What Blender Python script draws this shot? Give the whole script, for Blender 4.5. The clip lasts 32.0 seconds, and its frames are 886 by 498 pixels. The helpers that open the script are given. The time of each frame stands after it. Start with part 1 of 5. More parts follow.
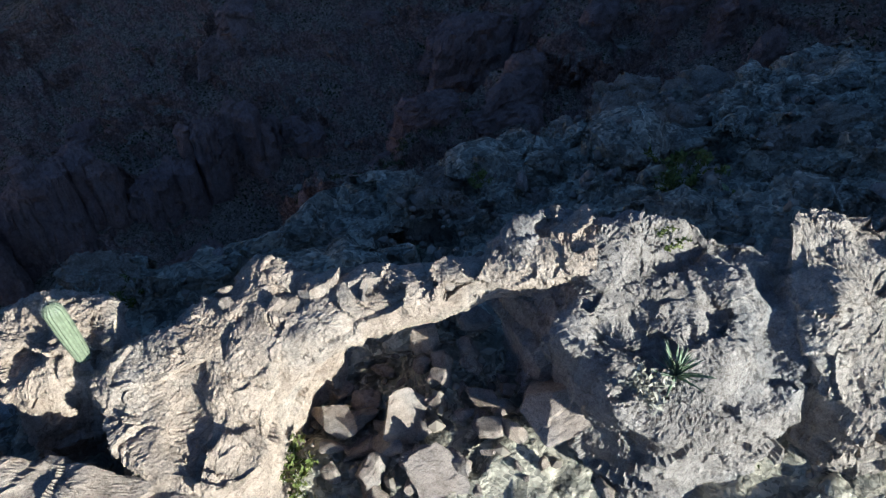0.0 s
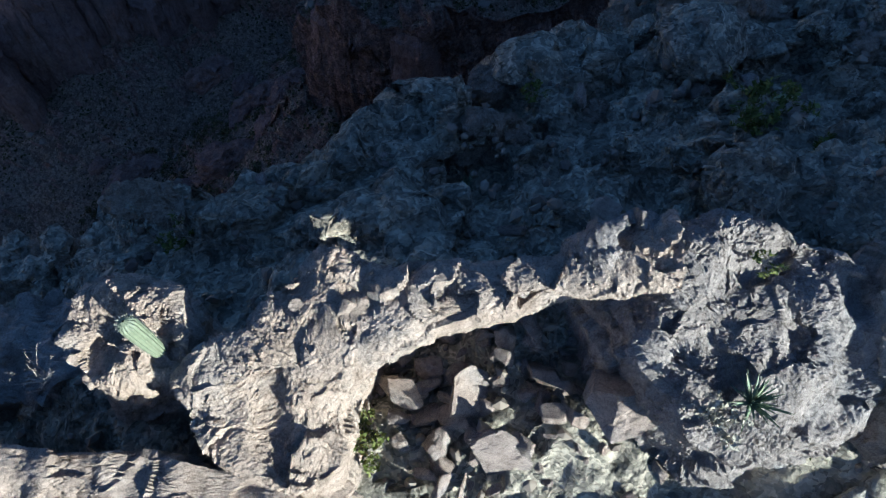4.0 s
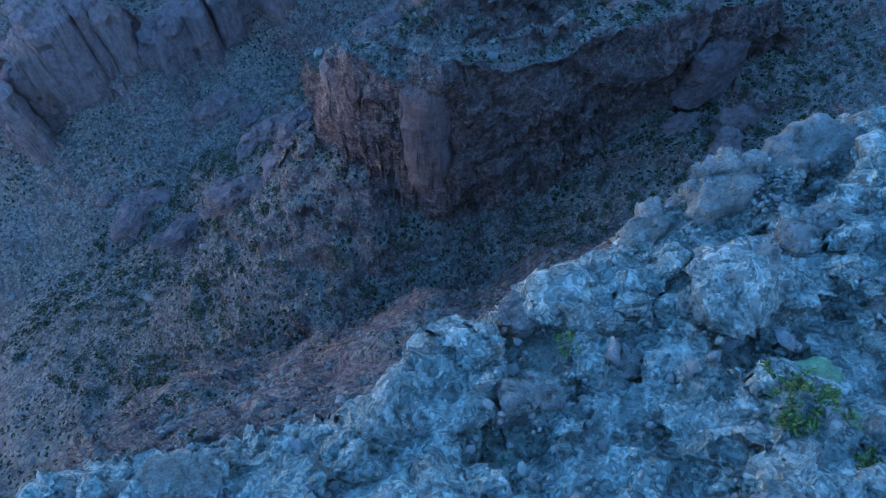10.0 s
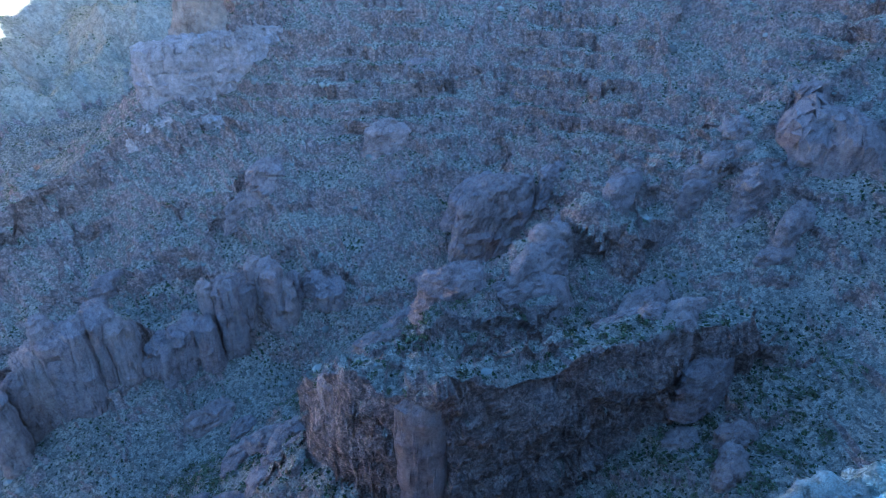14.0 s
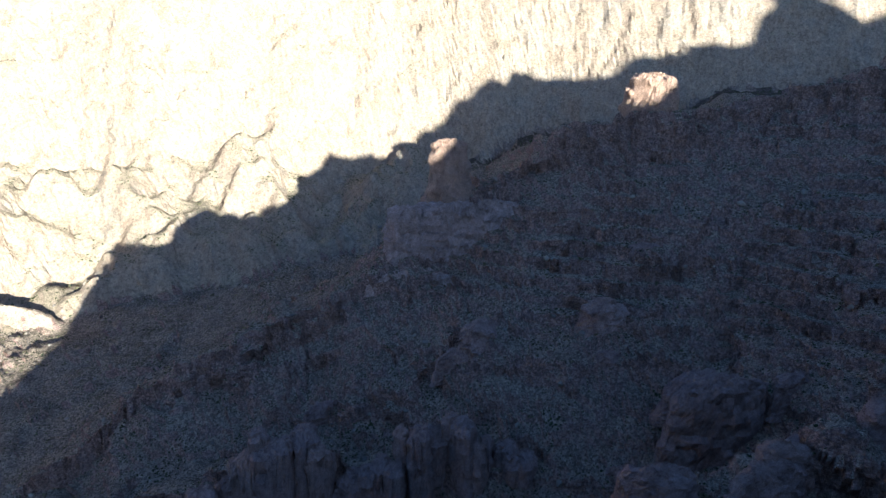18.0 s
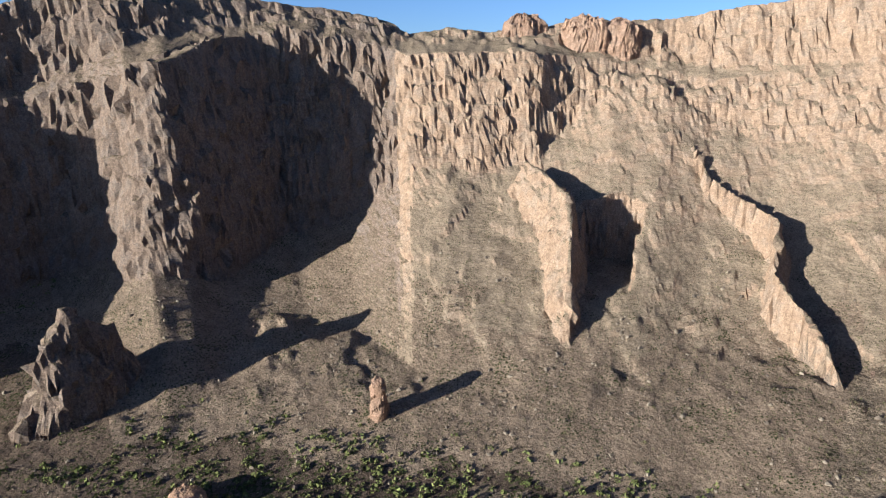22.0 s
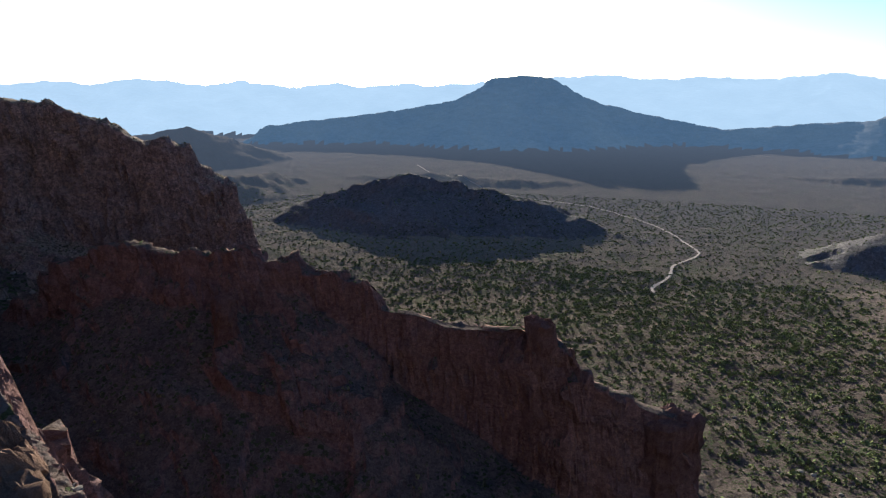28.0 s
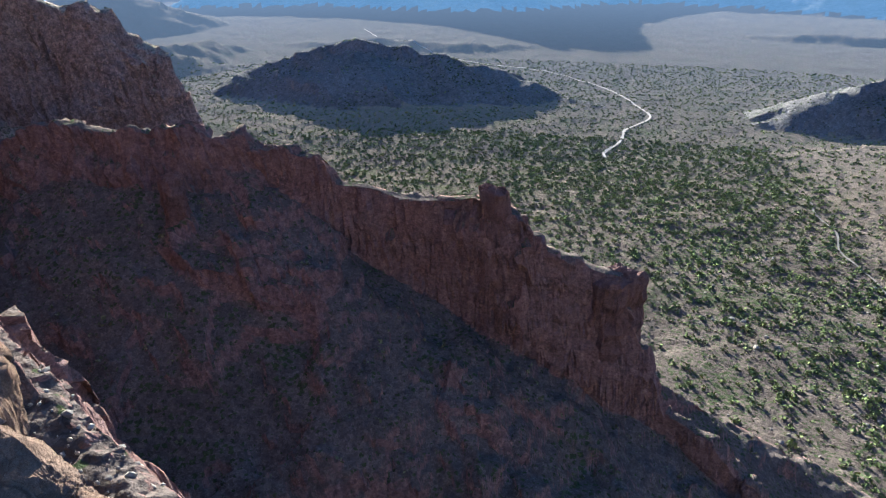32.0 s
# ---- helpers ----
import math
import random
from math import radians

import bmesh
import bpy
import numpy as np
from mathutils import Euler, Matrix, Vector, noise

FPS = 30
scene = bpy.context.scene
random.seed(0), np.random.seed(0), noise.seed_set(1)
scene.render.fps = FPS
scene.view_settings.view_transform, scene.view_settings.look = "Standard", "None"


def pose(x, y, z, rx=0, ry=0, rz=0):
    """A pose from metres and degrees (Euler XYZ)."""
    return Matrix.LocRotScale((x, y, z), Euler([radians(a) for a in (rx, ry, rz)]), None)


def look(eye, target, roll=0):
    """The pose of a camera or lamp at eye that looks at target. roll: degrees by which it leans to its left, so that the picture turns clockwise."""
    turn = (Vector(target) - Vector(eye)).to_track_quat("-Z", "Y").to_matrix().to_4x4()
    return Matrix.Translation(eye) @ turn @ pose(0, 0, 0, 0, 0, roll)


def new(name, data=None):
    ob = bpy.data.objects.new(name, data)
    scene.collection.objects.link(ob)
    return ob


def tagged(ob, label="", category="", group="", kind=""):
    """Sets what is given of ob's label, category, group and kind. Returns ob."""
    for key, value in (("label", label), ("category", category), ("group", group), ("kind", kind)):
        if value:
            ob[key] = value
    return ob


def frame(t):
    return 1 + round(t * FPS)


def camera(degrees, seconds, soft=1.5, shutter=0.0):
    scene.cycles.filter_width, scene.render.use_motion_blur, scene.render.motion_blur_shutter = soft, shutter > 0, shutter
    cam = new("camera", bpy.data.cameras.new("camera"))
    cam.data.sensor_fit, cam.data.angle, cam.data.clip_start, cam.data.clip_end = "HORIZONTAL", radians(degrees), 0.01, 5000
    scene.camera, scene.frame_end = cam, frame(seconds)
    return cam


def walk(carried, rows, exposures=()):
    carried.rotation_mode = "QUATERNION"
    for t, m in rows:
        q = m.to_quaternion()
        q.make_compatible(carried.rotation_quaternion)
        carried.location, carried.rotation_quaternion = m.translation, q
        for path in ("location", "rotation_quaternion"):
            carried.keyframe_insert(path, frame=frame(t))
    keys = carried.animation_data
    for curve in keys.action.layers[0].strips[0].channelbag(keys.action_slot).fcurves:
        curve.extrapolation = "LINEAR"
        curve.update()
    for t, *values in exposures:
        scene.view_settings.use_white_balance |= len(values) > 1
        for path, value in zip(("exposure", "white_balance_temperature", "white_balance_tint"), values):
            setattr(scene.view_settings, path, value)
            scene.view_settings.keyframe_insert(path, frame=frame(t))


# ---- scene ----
cam = camera(71.6, 32.0, soft=1.2)
PATH = [
    (0.0, 2.28, 4.56, -8.42, 46.73, 0.54, -0.71),
    (0.5, 2.13, 5.04, -8.06, 42.91, 0.61, -0.49),
    (1.0, 1.97, 5.23, -7.93, 38.19, 0.81, 0.12),
    (1.5, 1.79, 5.64, -7.64, 32.75, 0.88, 0.47),
    (2.0, 1.60, 6.10, -7.32, 29.94, 0.88, 0.68),
    (2.5, 1.42, 6.54, -7.02, 29.41, 0.95, 0.72),
    (3.0, 1.21, 7.09, -6.78, 29.38, 0.96, 0.79),
    (3.5, 1.09, 7.67, -6.56, 29.38, 1.00, 0.73),
    (5.5, 0.65, 10.19, -5.55, 29.53, 1.04, 0.87),
    (6.0, 0.54, 10.90, -5.29, 29.53, 1.07, 0.82),
    (6.5, 0.48, 11.65, -5.18, 29.56, 1.13, 0.87),
    (7.0, 0.36, 12.39, -4.98, 29.62, 1.14, 0.86),
    (7.5, 0.21, 13.17, -4.68, 29.62, 1.14, 0.86),
    (8.0, 0.12, 13.85, -4.22, 29.71, 1.10, 0.90),
    (8.5, 0.04, 14.50, -3.64, 29.77, 1.21, 0.89),
    (9.0, -0.07, 15.05, -2.97, 29.83, 1.21, 0.88),
    (9.5, -0.14, 15.62, -2.26, 29.86, 1.26, 0.87),
    (10.0, -0.19, 16.20, -1.65, 30.10, 1.25, 0.94),
    (10.5, -0.17, 16.55, -1.13, 32.47, 1.20, 0.79),
    (11.0, -0.10, 17.28, -0.40, 37.13, 1.34, 0.50),
    (11.5, -0.21, 17.78, 0.07, 44.42, 1.21, 0.06),
    (12.0, -0.14, 17.96, 0.05, 50.72, 1.09, -0.13),
    (12.5, 0.00, 18.00, 0.01, 54.49, 0.84, -0.08),
    (13.0, 0.00, 18.00, 0.00, 55.68, 0.79, 0.50),
    (13.5, 0.00, 18.00, 0.00, 55.79, 0.85, 0.89),
    (14.0, 0.00, 18.00, 0.00, 57.89, 0.85, 0.84),
    (14.5, 0.00, 18.00, 0.00, 62.39, 0.85, 0.76),
    (16.5, 0.00, 18.00, 0.00, 73.86, 0.66, 6.72),
    (17.0, 0.00, 18.00, 0.00, 73.86, 0.66, 10.18),
    (17.5, 0.00, 18.00, 0.00, 73.94, 0.63, 15.59),
    (18.0, 0.00, 18.00, 0.00, 74.03, 0.56, 22.15),
    (18.5, 0.00, 18.00, 0.00, 74.20, 0.55, 29.63),
    (19.0, 0.00, 18.00, 0.00, 74.22, 0.50, 38.84),
    (19.5, 0.00, 18.00, 0.00, 74.25, 0.46, 49.81),
    (20.0, 0.00, 18.00, 0.00, 74.35, 0.43, 61.25),
    (20.5, 0.00, 18.00, 0.00, 74.44, 0.34, 73.36),
    (21.0, 0.00, 18.00, 0.00, 74.48, 0.32, 85.21),
    (21.5, 0.00, 18.00, 0.00, 74.48, 0.21, 97.14),
    (22.0, 0.00, 18.00, 0.00, 74.52, 0.15, 108.41),
    (22.5, 0.00, 18.00, 0.00, 74.58, 0.03, 120.11),
    (23.0, 0.00, 18.00, 0.00, 74.51, 0.01, 132.64),
    (23.5, 0.00, 18.00, 0.00, 74.45, -0.00, 145.82),
    (24.0, 0.00, 18.00, 0.00, 74.44, -0.04, 158.76),
    (24.5, 0.00, 18.00, 0.00, 74.38, -0.04, 171.35),
    (25.0, 0.00, 18.00, 0.00, 74.46, 0.07, 183.05),
    (25.5, 0.00, 18.00, 0.00, 74.48, 0.15, 194.56),
    (26.0, 0.00, 18.00, 0.00, 74.48, 0.17, 205.24),
    (26.5, 0.00, 18.00, 0.00, 74.57, 0.26, 215.28),
    (28.5, 0.00, 18.00, 0.00, 74.54, 0.49, 222.73),
    (29.0, 0.00, 18.00, 0.00, 74.41, 0.48, 219.18),
    (29.5, 0.00, 18.00, 0.00, 74.45, 0.54, 217.02),
    (30.0, 0.00, 18.00, 0.00, 74.37, 0.60, 217.30),
    (30.5, 0.00, 18.00, 0.00, 74.32, 0.62, 217.45),
    (31.0, 0.00, 18.00, 0.00, 72.28, 0.73, 217.69),
    (31.5, 0.00, 18.00, 0.00, 67.80, 0.79, 218.05),
    (32.0, 0.00, 18.00, 0.00, 62.50, 0.80, 218.00),
]
EXPOSURES = [(0.0, 1.7, 5100, 3), (3.5, 1.65, 4950, 3), (5.0, 2.15, 4900, 1), (6.0, 2.58, 4600, -4), (8.0, 3.95, 4350, -8), (9.0, 4.25, 4280, -10), (10.5, 4.45, 4400, -9),
             (12.0, 4.5, 4350, -9), (14.5, 4.8, 4500, -8), (16.5, 3.2, 5100, 0), (18.5, 2.3, 5300, 4), (20.0, 1.4, 5800, 8), (22.0, 1.4, 5700, 7), (24.0, 1.8, 5500, 6),
             (26.0, 1.85, 5500, 6), (31.0, 1.95, 5300, 4), (32.0, 3.1, 5000, 1)]
walk(cam, [(r[0], pose(*r[1:])) for r in PATH], EXPOSURES)

# ---- light: low sun from the south-east, clear sky ----
SUN_YAW, SUN_UP = 229.5, 11.6
world = bpy.data.worlds.new("world")
scene.world = world
world.use_nodes = True
wn = world.node_tree.nodes
sky = wn.new("ShaderNodeTexSky")
sky.sky_type, sky.sun_disc = "NISHITA", False
sky.sun_elevation, sky.sun_rotation = radians(SUN_UP), radians(360 - SUN_YAW)
sky.altitude, sky.air_density, sky.dust_density, sky.ozone_density = 900, 0.8, 1.4, 1.6
tone = wn.new("ShaderNodeMix")
tone.data_type, tone.blend_type = "RGBA", "MULTIPLY"
tone.inputs["Factor"].default_value, tone.inputs["B"].default_value = 1.0, (0.86, 1.0, 1.32, 1)
world.node_tree.links.new(sky.outputs["Color"], tone.inputs["A"])
world.node_tree.links.new(tone.outputs["Result"], wn["Background"].inputs["Color"])
wn["Background"].inputs["Strength"].default_value = 0.05
sun_dir = Vector((-math.sin(radians(SUN_YAW)) * math.cos(radians(SUN_UP)), math.cos(radians(SUN_YAW)) * math.cos(radians(SUN_UP)), math.sin(radians(SUN_UP))))
sun_data = bpy.data.lights.new("sun", "SUN")
sun_data.energy, sun_data.angle, sun_data.color = 5.0, radians(0.53), (1.0, 0.90, 0.77)
new("sun", sun_data).matrix_world = look(sun_dir * 100, (0, 0, 0))

# ---- materials ----
def material(name, rough=0.9):
    m = bpy.data.materials.new(name)
    m.use_nodes = True
    b = m.node_tree.nodes["Principled BSDF"]
    b.inputs["Roughness"].default_value = rough
    b.inputs["Specular IOR Level"].default_value = 0.0 if rough > 0.75 else 0.3
    return m, m.node_tree.nodes, m.node_tree.links, b


def tex_noise(nodes, links, vec, scale, detail=5.0, rough=0.6, stretch=None):
    if stretch:
        mp = nodes.new("ShaderNodeMapping")
        mp.inputs["Scale"].default_value = stretch
        links.new(vec, mp.inputs["Vector"])
        vec = mp.outputs["Vector"]
    n = nodes.new("ShaderNodeTexNoise")
    n.inputs["Scale"].default_value, n.inputs["Detail"].default_value, n.inputs["Roughness"].default_value = scale, detail, rough
    links.new(vec, n.inputs["Vector"])
    return n.outputs["Fac"]


def ramp(nodes, links, fac, stops):
    r = nodes.new("ShaderNodeValToRGB")
    while len(r.color_ramp.elements) < len(stops):
        r.color_ramp.elements.new(0.5)
    for e, (p, c) in zip(r.color_ramp.elements, stops):
        e.position, e.color = p, (*c, 1) if len(c) == 3 else c
    links.new(fac, r.inputs["Fac"])
    return r.outputs["Color"]


def mix(nodes, links, fac, a, b, mode="MIX"):
    n = nodes.new("ShaderNodeMix")
    n.data_type, n.blend_type = "RGBA", mode
    for sock, v in ((n.inputs["Factor"], fac), (n.inputs["A"], a), (n.inputs["B"], b)):
        if isinstance(v, (int, float)):
            sock.default_value = v
        elif isinstance(v, tuple):
            sock.default_value = (*v, 1)
        else:
            links.new(v, sock)
    return n.outputs["Result"]


def bumped(nodes, links, bsdf, height, strength, distance, base=None):
    bp = nodes.new("ShaderNodeBump")
    bp.inputs["Strength"].default_value, bp.inputs["Distance"].default_value = strength, distance
    links.new(height, bp.inputs["Height"])
    if base:
        links.new(base, bp.inputs["Normal"])
    links.new(bp.outputs["Normal"], bsdf.inputs["Normal"])
    return bp.outputs["Normal"]


def rock_nodes(nodes, links, vec, tint, size):
    """Weathered volcanic rock: broad colour zones, streaks and grain."""
    a = tex_noise(nodes, links, vec, 0.045 / size, 6, 0.62)
    b = tex_noise(nodes, links, vec, 0.6 / size, 6, 0.7)
    s = tex_noise(nodes, links, vec, 0.28 / size, 4, 0.6, (1, 1, 0.18))
    dark = tuple(c * 0.55 for c in tint)
    lite = tuple(min(1, c * 1.35) for c in tint)
    grey = (tint[0] * 0.8, tint[1] * 0.95, tint[2] * 1.1)
    c = ramp(nodes, links, a, [(0.3, dark), (0.48, tint), (0.62, grey), (0.75, lite)])
    c = mix(nodes, links, 0.55, c, ramp(nodes, links, b, [(0.3, tuple(x * 0.45 for x in tint)), (0.55, tint), (0.75, lite)]))
    return mix(nodes, links, 0.35, c, ramp(nodes, links, s, [(0.35, (0.45, 0.42, 0.4)), (0.6, (1, 1, 1))]), "MULTIPLY"), b


def land_material(name, rock, soil, bush, cover, size=1.0, steep=(0.62, 0.8), relief=1.0, far=None):
    """Bare rock where steep, stony soil with scrub where gentle. far: distances over which haze is painted in."""
    m, n, l, b = material(name, 0.95)
    vec = n.new("ShaderNodeTexCoord").outputs["Object"]
    rc, grain = rock_nodes(n, l, vec, rock, size)
    sa = tex_noise(n, l, vec, 0.03 / size, 5, 0.6)
    sb = tex_noise(n, l, vec, 0.9 / size, 5, 0.75)
    sc = mix(n, l, 0.5, ramp(n, l, sa, [(0.35, tuple(x * 0.7 for x in soil)), (0.65, tuple(x * 1.25 for x in soil))]),
             ramp(n, l, sb, [(0.3, tuple(x * 0.5 for x in soil)), (0.7, tuple(x * 1.4 for x in soil))]))
    v = n.new("ShaderNodeTexVoronoi")
    v.inputs["Scale"].default_value = 0.30 / size
    wob = n.new("ShaderNodeTexNoise")
    wob.inputs["Scale"].default_value = 0.5 / size
    l.new(vec, wob.inputs["Vector"])
    wv = mix(n, l, 1.0, vec, mix(n, l, 1.0, wob.outputs["Color"], (3.5 * size, 3.5 * size, 3.5 * size), "MULTIPLY"), "ADD")
    l.new(wv, v.inputs["Vector"])
    patch = tex_noise(n, l, vec, 0.02 / size, 4, 0.6)
    th = n.new("ShaderNodeMath")
    th.operation = "MULTIPLY_ADD"
    l.new(patch, th.inputs[0])
    th.inputs[1].default_value, th.inputs[2].default_value = 0.9, cover - 0.45
    d = n.new("ShaderNodeMath")
    d.operation = "LESS_THAN"
    l.new(v.outputs["Distance"], d.inputs[0])
    l.new(th.outputs[0], d.inputs[1])
    sc = mix(n, l, d.outputs[0], sc, mix(n, l, sb, tuple(x * 0.6 for x in bush), tuple(x * 1.5 for x in bush)))
    # stones of mixed tone
    for scale, lo, hi in ((0.5 / size, 0.62, 1.35), (1.7 / size, 0.6, 1.4)):
        sv = n.new("ShaderNodeTexVoronoi")
        sv.inputs["Scale"].default_value = scale
        l.new(wv, sv.inputs["Vector"])
        tone = ramp(n, l, sv.outputs["Color"], [(0.2, (lo, lo, lo)), (0.8, (hi, hi * 0.98, hi * 0.95))])
        rc, sc = mix(n, l, 0.7 * relief, rc, tone, "MULTIPLY"), mix(n, l, 0.9 * relief, sc, tone, "MULTIPLY")
    g = n.new("ShaderNodeNewGeometry")
    sep = n.new("ShaderNodeSeparateXYZ")
    l.new(g.outputs["Normal"], sep.inputs[0])
    add = n.new("ShaderNodeMath")
    add.operation = "MULTIPLY_ADD"
    l.new(sb, add.inputs[0])
    add.inputs[1].default_value = 0.25
    l.new(sep.outputs["Z"], add.inputs[2])
    f = ramp(n, l, add.outputs[0], [(steep[0] + 0.12, (0, 0, 0)), (steep[1] + 0.12, (1, 1, 1))])
    col = mix(n, l, f, rc, sc)
    # haze painted by distance: ground fades to a dull tone plus bluish emission
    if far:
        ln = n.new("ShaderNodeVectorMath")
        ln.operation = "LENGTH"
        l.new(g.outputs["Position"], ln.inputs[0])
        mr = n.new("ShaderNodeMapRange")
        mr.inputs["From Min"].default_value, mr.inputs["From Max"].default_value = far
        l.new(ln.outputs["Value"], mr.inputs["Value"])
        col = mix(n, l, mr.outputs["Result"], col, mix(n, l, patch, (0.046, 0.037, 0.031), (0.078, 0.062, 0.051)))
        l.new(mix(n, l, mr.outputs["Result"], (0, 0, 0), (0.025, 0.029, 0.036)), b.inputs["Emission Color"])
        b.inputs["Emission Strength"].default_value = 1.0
    l.new(col, b.inputs["Base Color"])
    nrm = bumped(n, l, b, grain, 0.9 * relief, 1.6 * size)
    ledge = tex_noise(n, l, vec, 0.11, 6, 0.62, (1, 1, 2.6))
    nrm = bumped(n, l, b, ledge, relief, 5.0 * relief, nrm)
    fine = tex_noise(n, l, vec, 2.5 / size, 6, 0.7)
    bumped(n, l, b, fine, 0.7 * relief, 0.5 * size, nrm)
    return m


SOIL = (0.20, 0.158, 0.115)
BUSH = (0.040, 0.045, 0.020)
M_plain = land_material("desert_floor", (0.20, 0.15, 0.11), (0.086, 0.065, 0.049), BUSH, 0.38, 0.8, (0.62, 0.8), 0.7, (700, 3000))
M_slope = land_material("shaded_slope", (0.25, 0.165, 0.125), SOIL, BUSH, 0.24, 0.45)
M_wall = land_material("canyon_wall", (0.30, 0.215, 0.15), (0.205, 0.162, 0.115), BUSH, 0.17, 0.5, (0.62, 0.8), 0.65)
M_mount = land_material("mountain_rock", (0.20, 0.152, 0.118), (0.17, 0.132, 0.096), BUSH, 0.24, 0.5, (0.62, 0.8), 0.75)
M_back = land_material("tall_cliff", (0.25, 0.19, 0.13), (0.20, 0.16, 0.105), BUSH, 0.24, 1.0, (0.62, 0.8), 0.55)
M_apron = land_material("stony_apron", (0.24, 0.18, 0.13), (0.19, 0.145, 0.104), BUSH, 0.26, 0.6, (0.62, 0.8), 0.7)
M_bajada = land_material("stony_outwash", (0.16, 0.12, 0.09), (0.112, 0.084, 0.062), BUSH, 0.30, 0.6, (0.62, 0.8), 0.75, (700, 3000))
M_red = land_material("red_cliff", (0.155, 0.088, 0.068), (0.085, 0.064, 0.050), BUSH, 0.30, 0.5, (0.62, 0.8), 0.6)
M_pale = land_material("pale_ridge", (0.38, 0.335, 0.25), (0.33, 0.30, 0.225), BUSH, 0.0, 0.3, (0.5, 0.7))
M_hill = land_material("far_hill", (0.135, 0.118, 0.108), (0.115, 0.10, 0.086), BUSH, 0.24, 2.0, (0.62, 0.8), 0.6)


# far rock: air haze put into the emission as a pale blue glow
def haze_material(name, base, air0, air1, glow):
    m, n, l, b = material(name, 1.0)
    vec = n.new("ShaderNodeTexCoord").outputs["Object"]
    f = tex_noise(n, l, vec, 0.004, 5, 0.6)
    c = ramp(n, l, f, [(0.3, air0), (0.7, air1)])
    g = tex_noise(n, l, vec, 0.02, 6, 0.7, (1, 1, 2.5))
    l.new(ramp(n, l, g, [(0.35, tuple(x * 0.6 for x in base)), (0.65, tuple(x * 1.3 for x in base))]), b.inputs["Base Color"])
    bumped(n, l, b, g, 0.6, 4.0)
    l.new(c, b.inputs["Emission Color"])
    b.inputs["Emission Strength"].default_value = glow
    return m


M_distance = haze_material("hazy_mountains", (0.03, 0.035, 0.04), (0.26, 0.32, 0.37), (0.29, 0.35, 0.40), 0.56)
M_haze = haze_material("hazy_butte", (0.075, 0.07, 0.065), (0.11, 0.18, 0.27), (0.14, 0.21, 0.29), 0.17)


def rock_material(name, tint, size, bump=0.35):
    m, n, l, b = material(name, 0.92)
    vec = n.new("ShaderNodeTexCoord").outputs["Object"]
    c, grain = rock_nodes(n, l, vec, tint, size)
    v = n.new("ShaderNodeTexVoronoi")
    v.feature = "DISTANCE_TO_EDGE"
    v.inputs["Scale"].default_value = 0.38 / size
    w = tex_noise(n, l, vec, 1.3 / size, 5, 0.7)
    wv = mix(n, l, 1.0, vec, mix(n, l, 1.0, w, (4.5 * size, 4.5 * size, 4.5 * size), "MULTIPLY"), "ADD")
    l.new(wv, v.inputs["Vector"])
    crack = ramp(n, l, v.outputs["Distance"], [(0.0, (0.35, 0.32, 0.3)), (0.035, (1, 1, 1))])
    c = mix(n, l, 0.55, c, crack, "MULTIPLY")
    for scale, lo, hi in ((3.2, 0.62, 1.22), (11.0, 0.55, 1.25)):
        g = tex_noise(n, l, vec, scale / size, 4, 0.75)
        c = mix(n, l, 0.8, c, ramp(n, l, g, [(0.32, (lo, lo, lo)), (0.5, (1, 1, 1)), (0.7, (hi, hi, hi))]), "MULTIPLY")
    rnd = n.new("ShaderNodeObjectInfo").outputs["Random"]
    c = mix(n, l, 0.5, c, ramp(n, l, rnd, [(0.0, (0.7, 0.7, 0.74)), (1.0, (1.15, 1.08, 1.0))]), "MULTIPLY")
    l.new(c, b.inputs["Base Color"])
    n1 = bumped(n, l, b, crack, 0.5, 0.15 * size)
    n2 = bumped(n, l, b, grain, 0.8, bump * size, n1)
    n3 = bumped(n, l, b, tex_noise(n, l, vec, 2.8 / size, 5, 0.7), 1.0, 0.42 * size, n2)
    bumped(n, l, b, tex_noise(n, l, vec, 9.0 / size, 6, 0.75), 1.0, 0.15 * size, n3)
    return m


M_arch = rock_material("arch_rock", (0.48, 0.385, 0.285), 0.22)
M_grey = rock_material("grey_rock", (0.43, 0.375, 0.305), 0.22)
M_bench = rock_material("lichen_rock", (0.55, 0.52, 0.41), 0.22)
M_flank = rock_material("flank_rock", (0.36, 0.295, 0.215), 0.35, 0.4)
M_lichen = rock_material("lichen_crust", (0.40, 0.42, 0.20), 0.2, 0.3)
M_rubble = rock_material("rubble", (0.41, 0.335, 0.26), 0.15)
M_mid = rock_material("crest_stone", (0.20, 0.125, 0.08), 0.25)
M_tower = rock_material("tower_rock", (0.36, 0.24, 0.165), 1.6, 0.6)
M_band = rock_material("pink_band_rock", (0.41, 0.30, 0.24), 1.2, 0.6)
M_darkrock = rock_material("dark_rock", (0.31, 0.215, 0.17), 1.0, 0.6)
M_redrock = rock_material("red_rock", (0.155, 0.088, 0.068), 0.9, 0.6)


def leaf_material(name, dark, lite):
    m, n, l, b = material(name, 0.8)
    g = n.new("ShaderNodeNewGeometry").outputs["Random Per Island"]
    vec = n.new("ShaderNodeTexCoord").outputs["Object"]
    big = tex_noise(n, l, vec, 0.05, 3, 0.6)
    c = ramp(n, l, g, [(0.0, dark), (1.0, lite)])
    l.new(mix(n, l, 0.5, c, ramp(n, l, big, [(0.35, (0.65, 0.6, 0.55)), (0.65, (1.3, 1.3, 1.1))]), "MULTIPLY"), b.inputs["Base Color"])
    return m


